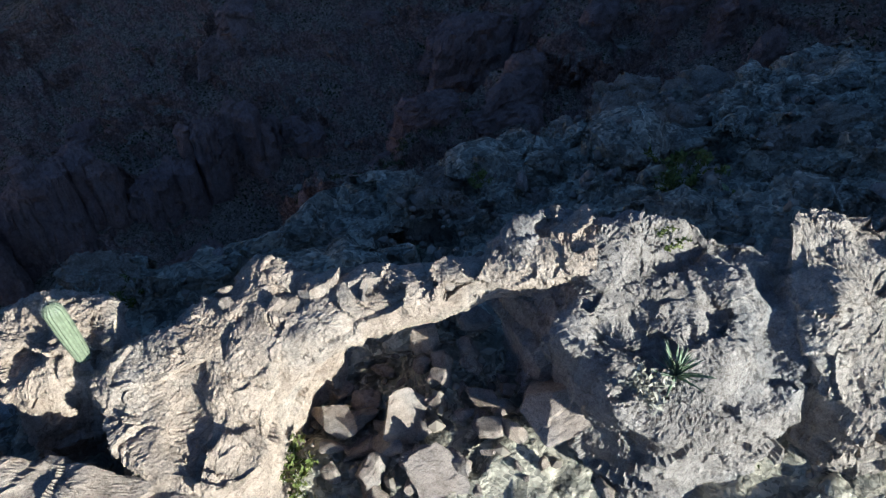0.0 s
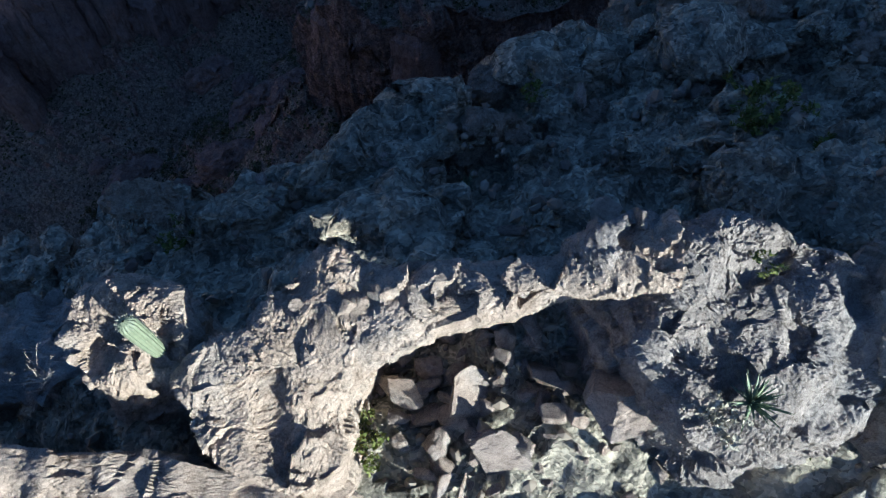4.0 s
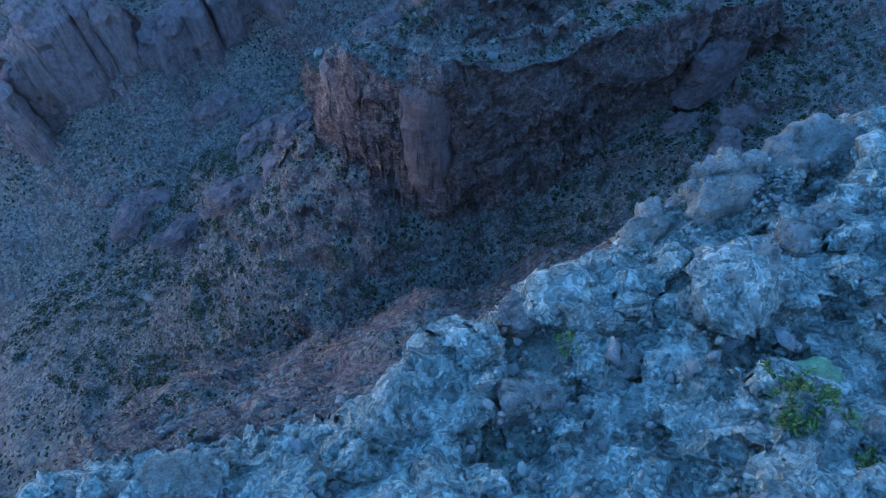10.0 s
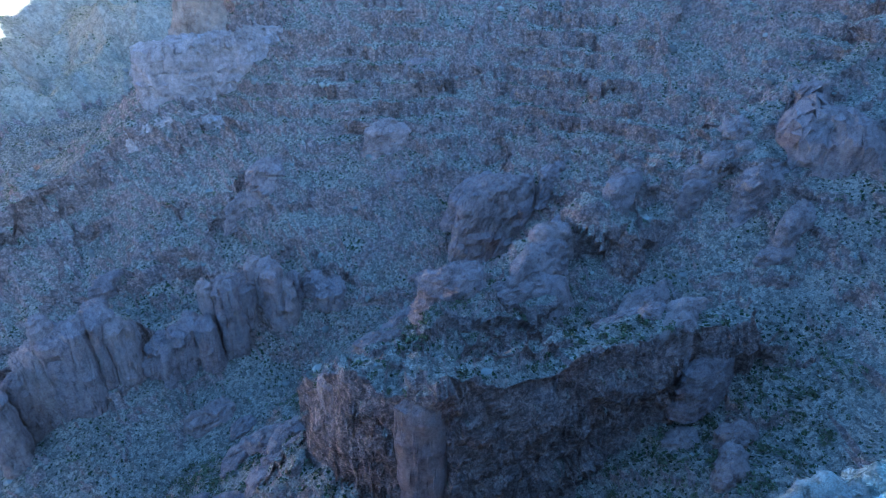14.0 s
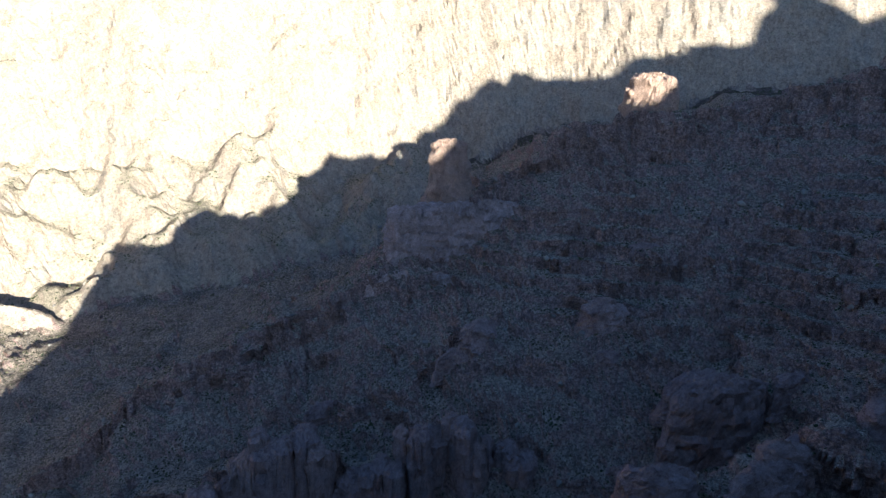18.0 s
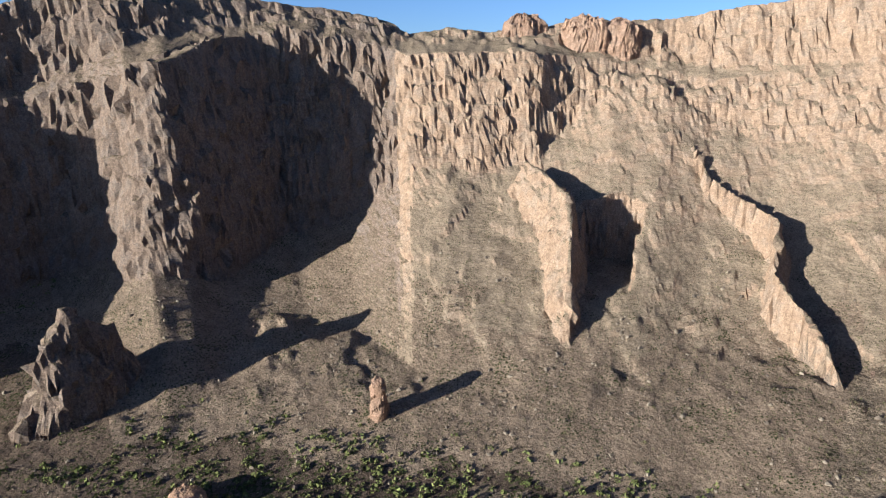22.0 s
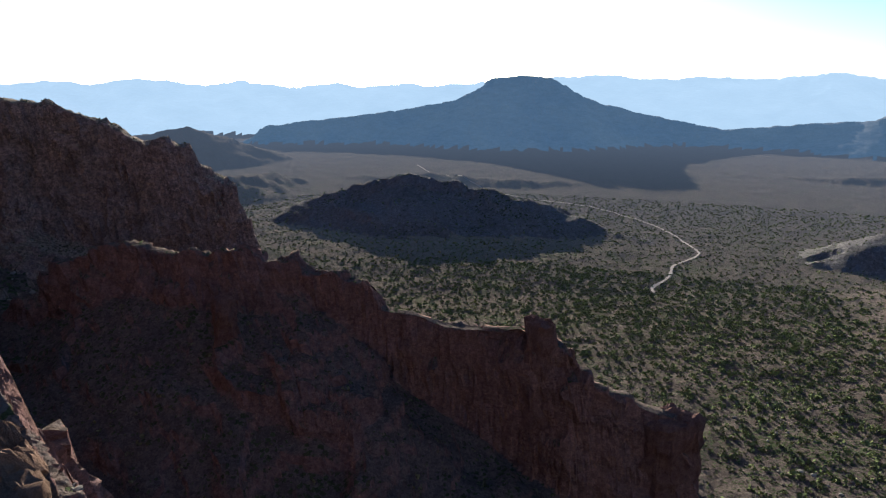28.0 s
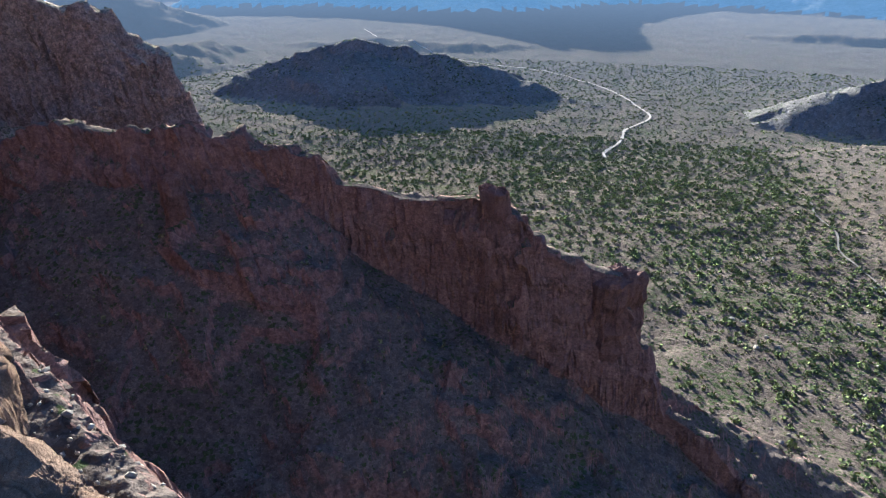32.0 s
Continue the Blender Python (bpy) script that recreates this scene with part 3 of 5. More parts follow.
def land(x, y, fine=True):
    """Height of the land and the number of its owner in OWNERS."""
    rc = np.hypot(x - CX, y - CY)
    far = np.clip((rc - 60) / 300, 0.12, 1.0)
    wx = fbm(x / 70, y / 70, 3, 11)
    wy = fbm(x / 70, y / 70, 3, 23)
    sx = fbm(x / 17, y / 17, 4 if fine else 2, 31)
    sy = fbm(x / 17, y / 17, 4 if fine else 2, 47)
    h, bed = np.full(x.shape, 1e9), np.zeros(x.shape)
    for line, slopes, flat, top in VALLEYS:
        d, z, _, s = along(x + 14 * far * wx, y + 14 * far * wy, line)
        k = np.interp(s, np.linspace(0, 1, len(slopes)), slopes)
        v = z + top * (1 - np.exp(-k * np.maximum(0, d - flat) / top))
        bed = np.where(v < h, z, bed)
        h = np.minimum(h, v)
    h = h + far * (3.0 * wx + 1.2 * sx)
    own = np.zeros(x.shape, np.int32)
    m = np.nonzero((rc > 290) & (rc < 900))
    zz, yaw = tiers(x[m], y[m], wx[m], wy[m], sx[m], sy[m])
    up = zz > h[m]
    mm = tuple(k[up] for k in m)
    h[mm] = zz[up]
    own[mm] = np.where(yaw[up] < 112.5, OWNERS.index("west_wall"), OWNERS.index("southwest_mountain"))
    for name, line, cap, left, right, wob in RIDGES:
        who = OWNERS.index(name)
        arc = 0.0
        for (ax, ay, az), (bx, by, bz) in zip(line, line[1:]):
            dx, dy = bx - ax, by - ay
            size = math.hypot(dx, dy)
            reach = (max(az, bz) + 320) / min(left[2], right[2]) + 90 + 12 * wob
            reach = min(reach, 560 if wob < 3 else 900)
            m = np.nonzero((x > min(ax, bx) - reach) & (x < max(ax, bx) + reach) & (y > min(ay, by) - reach) & (y < max(ay, by) + reach) & (h < max(az, bz) + 12))
            arc += size
            if not len(m[0]):
                continue
            d = np.hypot(*[v[m] - p - np.clip(((x[m] - ax) * dx + (y[m] - ay) * dy) / (size * size), 0, 1) * q for v, p, q in ((x, ax, dx), (y, ay, dy))])
            ok = max(az, bz) + 12 - min(left[2], right[2]) * np.maximum(0, d - cap - 2 * max([r if r >= 1 else r * q for q, r, _ in (left, right)]) - 16 * wob) > h[m]
            m = tuple(k[ok] for k in m)
            if not len(m[0]):
                continue
            X, Y, a, b, c2, d2 = x[m], y[m], wx[m], wy[m], sx[m], sy[m]
            X = X + wob * (9 * a + 2.2 * c2)
            Y = Y + wob * (9 * b + 2.2 * d2)
            t = np.clip(((X - ax) * dx + (Y - ay) * dy) / (size * size), 0, 1)
            px, py = X - ax - t * dx, Y - ay - t * dy
            d = np.hypot(px, py)
            side = dx * py - dy * px > 0
            s = (arc - size + t * size) / max(wob, 0.5)
            z = az + t * (bz - az)
            if wob > 8:
                z = z - 32 + 60 * fbm(s * wob / 420, 0 * s, 4, 171)
            c, run, slope = [np.where(side, u, v) for u, v in zip(left, right)]
            c = np.minimum(c * (1 + 0.35 * b), (0.92 if left[0] >= 400 else 0.74) * np.maximum(5, z + 212)) if wob < 2.5 else c
            run = np.where(run < 1, run * c + 3, run)
            rib = 0 * s if wob > 3 else 0.6 * fbm(s / 30, d / 160, 2, 83, 0.5, True) + 0.5 * fbm(s / 9, d / 70, 2, 89, 0.5, True)
            rib = rib * (0.12 if name == "back_wall" else 0.6 if name == "west_wall" else 1.0)
            e = np.maximum(0, d - cap)
            e = np.maximum(0, e + wob * 7.5 * rib * np.minimum(1, e / (0.6 * run)) * np.exp(-np.maximum(0, e - 1.3 * run) / 35))
            u = np.clip(e / run, 0, 1)
            levels = np.maximum(1, np.round(c / 17))
            g = u + 0.45 * np.sin(6.2832 * (levels * u + 0.6 * c2)) / (6.2832 * levels) * np.clip(8 * u * (1 - u), 0, 1)
            q = np.maximum(0, e - run)
            drop = c * g + slope * q - 0.08 * np.minimum(d, cap)
            zz = z - drop + min(wob, 2) * (1.6 * c2 + 4.5 * grad_noise(s / 26, 0 * s, 97) * np.exp(-d / 25)) * np.clip((160 - d) / 80, 0.45, 1)
            up = zz > h[m]
            mm = tuple(k[up] for k in m)
            own[mm] = who
            h[mm] = zz[up]
    # rock outcrops and ledges that break the slopes
    rise = np.clip((h - bed - 6) / 22, 0, 1) * np.clip((rc - 8) / 20, 0, 1) * np.where(rc > 2000, 0, 1)
    rise = rise * np.where(own == OWNERS.index("southwest_mountain"), np.where(h < -110, 0.2, 0.6), np.where(own == OWNERS.index("west_wall"), 0.5, 1.0))
    for size, tall, seed in ((95, 6.0, 101), (38, 2.6, 103), (15, 1.2, 107)):
        n = fbm(x / size + 0.35 * wx, y / size + 0.35 * wy, 3, seed)
        u = np.clip((n - 0.02) / 0.10, 0, 1)
        h = h + rise * tall * (u * u * (3 - 2 * u) * (0.55 + 0.9 * np.abs(sx)) - 0.25)
    # layered ledges across the tower slope
    m = np.nonzero(own == OWNERS.index("tower_ridge"))
    q = (h[m] + 2.5 * wx[m]) / 6.5
    f = q - np.floor(q)
    u = np.clip((f - 0.5) / 0.3, 0, 1)
    k = np.clip(0.6 + 1.6 * fbm(x[m] / 60, y[m] / 60, 2, 203), 0, 1) * np.clip((h[m] + 112) / 25, 0.12, 1)
    h[m] = h[m] + 6.5 * k * (u * u * (3 - 2 * u) - f)
    return h, own


def grid_mesh(name, V, F, mat, smooth=True):
    me = bpy.data.meshes.new(name)
    me.vertices.add(len(V))
    me.vertices.foreach_set("co", np.ascontiguousarray(V, np.float32).ravel())
    me.loops.add(F.size)
    me.loops.foreach_set("vertex_index", np.ascontiguousarray(F, np.int32).ravel())
    me.polygons.add(len(F))
    me.polygons.foreach_set("loop_start", np.arange(0, F.size, F.shape[1], dtype=np.int32))
    me.polygons.foreach_set("loop_total", np.full(len(F), F.shape[1], np.int32))
    me.polygons.foreach_set("use_smooth", np.full(len(F), bool(smooth)))
    me.update(calc_edges=True)
    if smooth == "by slope":
        p = V[F]
        nz = np.cross(p[:, 2] - p[:, 0], p[:, 3] - p[:, 1])
        nz = np.abs(nz[:, 2]) / (np.linalg.norm(nz, axis=1) + 1e-9)
        me.polygons.foreach_set("use_smooth", nz > 0.8)
    me.validate()
    me.materials.append(mat)
    return me


def near_dip(x, y):
    """The sheet ducks under the finely built ridge round the arch."""
    u = np.clip(np.minimum(np.minimum(x + 24, 44 - x), np.minimum(y + 4, 52 - y)) / 3, 0, 1)
    return 4.0 * u


def apron_line(yaw):
    """Distance at which the stony apron of the mountain begins, by bearing."""
    return np.interp(yaw, (118, 126, 140, 152, 164, 174, 179, 184, 189, 194), (900, 345, 335, 332, 345, 400, 510, 650, 800, 1400))


def build_land():
    yaws = np.concatenate([np.arange(-40, 262, AZ_STEP), np.arange(262, 320, 2.0)])
    coarse = np.arange(-40, 322, 1.0)
    rf = np.geomspace(5, 4880, 1500)
    A, R = np.meshgrid(np.radians(coarse), rf, indexing="ij")
    hc, _ = land(CX - R * np.sin(A), CY + R * np.cos(A), False)
    k = np.ones(5) / 5
    dist = np.hypot(R, hc)
    w = np.hypot(np.diff(R, axis=1), np.diff(hc, axis=1)) / dist[:, 1:] + 0.15 * np.diff(np.log(R), axis=1)
    w = np.apply_along_axis(lambda c: np.convolve(np.pad(c, 2, "edge"), k, "valid"), 0, w)
    cum = np.concatenate([np.zeros((len(coarse), 1)), np.cumsum(w, axis=1)], axis=1)
    cum /= cum[:, -1:]
    q = np.linspace(0, 1, ROWS)
    rows = np.stack([np.interp(q, c, rf) for c in cum])
    rr = np.stack([np.interp(yaws, coarse, rows[:, j]) for j in range(ROWS)], axis=1)
    A = np.radians(yaws)[:, None]
    x, y = CX - rr * np.sin(A), CY + rr * np.cos(A)
    h, own = land(x, y)
    h = h - near_dip(x, y)
    n = len(yaws)
    # rough faces: push steep rock in and out along its normal
    tu = np.stack([np.gradient(v, axis=0) for v in (x, y, h)], -1)
    tv = np.stack([np.gradient(v, axis=1) for v in (x, y, h)], -1)
    nrm = np.cross(tu, tv)
    nrm *= np.sign(nrm[..., 2:3]) / (np.linalg.norm(nrm, axis=-1, keepdims=True) + 1e-9)
    steep = np.clip((np.where((own == OWNERS.index("west_wall")) | (own == OWNERS.index("southwest_mountain")), 0.77, 0.86) - nrm[..., 2]) / 0.4, 0, 1) * np.clip((1200 - rr) / 300, 0, 1) * np.clip((rr - 14) / 14, 0, 1)
    soft = np.array([{"back_wall": 0.22, "west_wall": 0.7, "southwest_mountain": 0.9, "red_cliff_ridge": 0.45, "east_bluff": 0.6}.get(o, 1.0) for o in OWNERS])
    m = np.nonzero(steep > 0.02)
    X, Y, Z, S = x[m], y[m], h[m], steep[m]
    d = 0.0
    for size, tall, seed in ((21, 4.2, 181), (9, 2.0, 183), (4, 0.9, 185)):
        w = noise3(X / size, Y / size, Z / size, seed + 1)
        d = d + tall * (facets3(X / size + 0.4 * w, Y / size + 0.4 * w, Z / (size * 0.8), seed) + 0.7 * (1.6 * np.abs(w) - 0.4))
    k = np.clip(rr[m] / 190, 0.15, 1) * S * d * np.take(soft, own[m])
    x[m], y[m], h[m] = X + nrm[..., 0][m] * k, Y + nrm[..., 1][m] * k, Z + nrm[..., 2][m] * k
    V = np.stack([x, y, h], -1).reshape(-1, 3)
    idx = np.arange(n * ROWS).reshape(n, ROWS)
    nxt = np.roll(idx, -1, axis=0)
    F = np.stack([idx[:, :-1], idx[:, 1:], nxt[:, 1:], nxt[:, :-1]], -1).reshape(-1, 4)
    fo = own.reshape(-1)[F[:, 0]]
    for i, name in enumerate(OWNERS):
        sel = F[fo == i]
        if not len(sel):
            continue
        used, inv = np.unique(sel, return_inverse=True)
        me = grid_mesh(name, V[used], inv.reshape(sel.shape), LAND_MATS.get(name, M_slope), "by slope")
        if name == "ground":
            c = V[sel].mean(1)
            rad = np.hypot(c[:, 0] - CX, c[:, 1] - CY)
            yaw = np.degrees(np.arctan2(-(c[:, 0] - CX), c[:, 1] - CY))
            me.materials.append(M_slope)
            me.materials.append(M_apron)
            inner = (rad < 660) & (yaw > 66) & (yaw < 140) & (c[:, 2] > -208 + 6 * fbm(c[:, 0] / 30, c[:, 1] / 30, 3, 217))
            outer = (rad < 900) & (rad > apron_line(yaw % 360) + 150 * fbm(c[:, 0] / 40, c[:, 1] / 40, 4, 218))
            me.materials.append(M_bajada)
            me.polygons.foreach_set("material_index", np.where((rad < 600) & (np.abs(yaw - 10) < 62), 1, np.where(inner, 2, np.where(outer, 3, 0))).astype(np.int32))
        if name == "arch_ridge":
            c = V[sel].mean(1)
            me.materials.append(M_slope)
            me.materials.append(M_red)
            me.polygons.foreach_set("material_index", np.where((c[:, 0] > 21) & (c[:, 1] < 21), 2, np.where(c[:, 1] > 24, 1, 0)).astype(np.int32))
        if name in ("southwest_mountain", "west_wall"):
            p = V[sel]
            up = np.cross(p[:, 2] - p[:, 0], p[:, 3] - p[:, 1])
            up = np.abs(up[:, 2]) / (np.linalg.norm(up, axis=1) + 1e-9)
            c = p.mean(1)
            me.materials.append(M_apron)
            me.polygons.foreach_set("material_index", ((up > 0.84) & (c[:, 2] < (-95 if name == "southwest_mountain" else -165) + 40 * fbm(c[:, 0] / 50, c[:, 1] / 50, 3, 213))).astype(np.int32))
        label, cat, kind = LAND_TAGS[name]
        tagged(new(name, me), label, cat, "", kind)


AZ_STEP, ROWS = 0.26, 610
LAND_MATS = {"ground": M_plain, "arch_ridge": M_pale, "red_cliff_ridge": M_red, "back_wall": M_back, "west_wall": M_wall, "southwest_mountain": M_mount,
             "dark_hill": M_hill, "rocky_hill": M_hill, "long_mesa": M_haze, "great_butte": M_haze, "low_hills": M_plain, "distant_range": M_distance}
LAND_TAGS = {
    "ground": ("stony desert floor with washes and scattered scrub", "ground", "structure"),
    "arch_ridge": ("steep pale rocky ridge that carries the natural arch", "ridge", ""),
    "rock_spur": ("dark reddish rock spur with a sheer cliff face", "rock spur", ""),
    "hoodoo_ridge": ("row of rounded brown rock columns on a slope", "rock columns", ""),
    "tower_ridge": ("long shaded scrub slope with layered cliff bands", "mountain slope", ""),
    "back_wall": ("high sunlit tan cliff wall closing the canyon", "cliff", ""),
    "west_wall": ("sunlit canyon wall of tan cliffs and rocky spurs", "canyon wall", ""),
    "southwest_mountain": ("tall rocky mountain with deep shaded alcoves above the valley", "mountain", ""),
    "red_cliff_ridge": ("sheer dark red cliff below a scrub-covered rim", "cliff", ""),
    "east_bluff": ("dark rounded rock bluff on a scrub slope", "bluff", ""),
    "dark_hill": ("low dark hill in shade on the desert plain", "hill", ""),
    "rocky_hill": ("long dark rocky hill beside the mountain foot", "hill", ""),
    "long_mesa": ("distant long flat-topped mesa, bluish with painted haze", "mesa", ""),
    "great_butte": ("large distant flat-topped butte rising from the plain", "butte", ""),
    "distant_range": ("far mountain ranges along the horizon, blue with painted haze", "backdrop", "structure"),
    "low_hills": ("low distant hills scattered over the plain", "hills", "stuff"),
}
build_land()

# ---- the finely built ridge round the arch ----
# where the pale flank breaks off into the gully: x, y
FLANK_EDGE = ((-24, -14, -9, -5, -2.5, 0.5, 6, 10, 14.5, 20, 27, 44), (19.2, 20.1, 20.8, 21.7, 23.1, 26.0, 28.8, 33, 35, 37.5, 41, 48))


def near_height(x, y):
    wx, wy = fbm(x / 5, y / 5, 4, 61), fbm(x / 5, y / 5, 4, 67)
    g = -22.4 - 0.55 * np.maximum(0, 12 - y) + 0.10 * np.clip(x, -4, 30) + 0.45 * np.minimum(0, x + 7)
    g = g - 1.7 * np.maximum(0, x - 12.5) * np.clip((11 - y) / 3, 0, 1)
    edge = np.interp(x, *FLANK_EDGE) + 1.2 * wy
    g = g - 0.30 * np.maximum(0, y - 16) - 2.4 * np.maximum(0, y - edge)
    o = np.clip((fbm(x / 7, y / 7, 3, 75) - 0.02) / 0.1, 0, 1)
    g = g + (0.9 * o + 0.6 * np.clip((fbm(x / 3, y / 3, 3, 77) - 0.05) / 0.1, 0, 1)) * np.clip((y - 15) / 3, 0.3, 1)
    g = g + 0.9 * wx + 0.2 * fbm(x / 1.3, y / 1.3, 4, 71, 0.5) + 0.2 * fbm(x / 2.5, y / 2.5, 3, 73, 0.5, True)
    e, _ = land(x, y)
    w = np.clip(np.minimum(np.minimum(x + 24, 44 - x), np.minimum(y + 4, 52 - y)) / 7, 0, 1)
    w = w * w * (3 - 2 * w)
    return e * (1 - w) + g * w


def build_near():
    xs, ys = np.arange(-24, 44.01, 0.16), np.arange(-4, 52.01, 0.16)
    X, Y = np.meshgrid(xs, ys, indexing="ij")
    Z = near_height(X, Y)
    gx, gy = np.gradient(Z, 0.16)
    nrm = np.stack([-gx, -gy, np.ones_like(gx)], -1)
    nrm /= np.linalg.norm(nrm, axis=-1, keepdims=True)
    d = 0.0
    for size, tall, seed in ((4.6, 0.85, 191), (1.9, 0.34, 193), (0.7, 0.10, 195)):
        w = noise3(X / size, Y / size, Z / size, seed + 1)
        d = d + tall * (facets3(X / (1.5 * size) + 0.3 * w, Y / size + 0.3 * w, Z / (0.6 * size), seed) + 0.35 * (1.6 * np.abs(w) - 0.4))
    d = d * np.clip(np.minimum(np.minimum(X + 24, 44 - X), np.minimum(Y + 4, 52 - Y)) / 3, 0, 1) * np.clip((Y - 13) / 5, 0.3, 1)
    V = (np.stack([X, Y, Z], -1) + nrm * d[..., None]).reshape(-1, 3)
    i = np.arange(X.size).reshape(X.shape)
    F = np.stack([i[:-1, :-1], i[1:, :-1], i[1:, 1:], i[:-1, 1:]], -1).reshape(-1, 4)
    me = grid_mesh("ridge_ground", V, F, M_pale, "by slope")
    c = V[F[:, 0]]
    me.materials.append(M_slope)
    me.materials.append(M_red)
    n = np.interp(c[:, 0], *FLANK_EDGE) + 2.2
    me.polygons.foreach_set("material_index", np.where((c[:, 0] > 14.2) & (c[:, 1] < 15), 2, np.where(c[:, 1] > n, 1, 0)).astype(np.int32))
    tagged(new("ridge_ground", me), "pale stony ground of the ridge with loose rubble", "ground", "", "structure")


build_near()


def fractured(p, size, seed):
    """How far the points of a rock stand out: flat broken faces over broad swells and pits, in steps of size."""
    x, y, z = p[..., 0] / size + 7.1 * seed, p[..., 1] / size + 3.3 * seed, p[..., 2] / size + 1.7 * seed
    w = noise3(1.4 * x, 1.4 * y, 1.4 * z, 301)
    d = 0.50 * noise3(0.8 * x, 0.8 * y, 0.8 * z, 303) + 0.40 * facets3(0.7 * x + 0.25 * w, 0.7 * y + 0.25 * w, 1.0 * z, 305)
    k = np.clip(0.55 + 1.1 * w, 0.15, 1)
    d = d + 0.14 * k * facets3(2.3 * x + 0.3 * w, 2.3 * y + 0.3 * w, 3.2 * z, 307) + 0.075 * k * facets3(5.6 * x, 5.6 * y, 7.5 * z, 309) + 0.03 * facets3(12 * x, 12 * y, 15 * z, 315)
    return d - 0.13 * np.maximum(0, noise3(3.2 * x, 3.2 * y, 3.2 * z, 311)) - 0.05 * np.abs(noise3(9 * x, 9 * y, 9 * z, 313))


def crag(name, outline, foot, top, mat, label, category, size=1.0, lean=(0, 0), batter=0.12, amp=0.5, n=220, sides=18, caps=16, dome=0.35, seed=1, kind="", group=""):
    """A rock mass from its outline in plan. top(x, y): height of its top; foot: height of its base."""
    pts = [Vector(p) for p in outline]
    if sum(a.x * b.y - b.x * a.y for a, b in zip(pts, pts[1:] + pts[:1])) < 0:
        pts.reverse()
    cx, cy = sum(p.x for p in pts) / len(pts), sum(p.y for p in pts) / len(pts)
    lens = [(pts[(i + 1) % len(pts)] - p).length for i, p in enumerate(pts)]
    total = sum(lens)
    ring = []
    for k in range(n):
        s, i = k / n * total, 0
        while s > lens[i]:
            s -= lens[i]
            i += 1
        a, b, c, d = pts[i - 1], pts[i], pts[(i + 1) % len(pts)], pts[(i + 2) % len(pts)]
        f = s / lens[i]
        ring.append(0.5 * (2 * b + (c - a) * f + (2 * a - 5 * b + 4 * c - d) * f * f + (3 * b - a - 3 * c + d) * f ** 3))
    rows = sides + caps
    R = np.array([tuple(p) for p in ring])
    Q = np.zeros((rows, n, 3))
    for j in range(rows):
        u = j / (sides - 1) if j < sides else (j - sides + 1) / caps
        k = 1 + batter * (1 - u) ** 1.5 - 0.04 * u ** 6 if j < sides else 0.96 * (1 - u) + 0.002
        x, y = cx + (R[:, 0] - cx) * k, cy + (R[:, 1] - cy) * k
        t = np.array([top(*p) for p in zip(x, y)])
        z = foot + (t - dome * size - foot) * u if j < sides else t - dome * size * (1 - u) ** 3
        Q[j] = np.stack([x + lean[0] * (z - foot), y + lean[1] * (z - foot), z], -1)
    N = np.cross(np.roll(Q, -1, 1) - np.roll(Q, 1, 1), np.gradient(Q, axis=0))
    N /= np.linalg.norm(N, axis=2, keepdims=True) + 1e-9
    N[-4:] = (0, 0, 1)
    V = (Q + N * (fractured(Q, size, seed) * amp * size)[..., None]).reshape(-1, 3)
    i = np.arange(rows * n).reshape(rows, n)
    nx = np.roll(i, -1, axis=1)
    F = np.stack([i[:-1], nx[:-1], nx[1:], i[1:]], -1).reshape(-1, 4)
    me = grid_mesh(name, V - [cx, cy, foot], F, mat, False)
    ob = new(name, me)
    ob.location = (cx, cy, foot)
    return tagged(ob, label, category, group, kind)


def plane(z, ax, ay, x0, y0, bumps=0.0):
    return lambda x, y: z + ax * (x - x0) + ay * (y - y0) + bumps * noise.noise(Vector((x * 0.9, y * 0.9, 3.1)))


# the arch: two abutments and the span between them, one thing
arch = tagged(new("rock_arch"), "natural sunlit rock arch of pale tan stone bridging rubble", "rock arch")
arch.location = (1.5, 13.5, -22.5)
west = crag("west_abutment", [(-5.4, 12.3), (-4.8, 11.2), (-3.9, 10.5), (-2.4, 9.9), (-1.6, 10.4), (-1.5, 11.6), (-1.4, 12.8), (-0.5, 14.2), (-0.9, 15.0), (-2.4, 15.1), (-3.3, 14.1), (-4.4, 13.1)], -24.2,
            plane(-19.0, -0.03, 0.28, -2.5, 12.8, 0.5), M_arch, "", "", 1.0, (0.02, 0.02), 0.06, 0.50, 460, 60, 60, 0.3, 3)
east = crag("east_abutment", [(4.0, 14.9), (4.4, 13.9), (5.0, 12.6), (5.6, 11.5), (6.1, 10.9), (7.0, 10.6), (8.1, 11.0), (9.4, 11.3), (10.6, 12.4), (10.6, 14.0), (9.4, 15.2), (7.0, 15.6), (5.0, 15.4)], -24.5,
            plane(-18.3, -0.09, 0.36, 6.6, 13.0, 0.6), M_grey, "", "", 1.1, (-0.05, 0.0), 0.0, 0.55, 480, 62, 64, 0.3, 7)


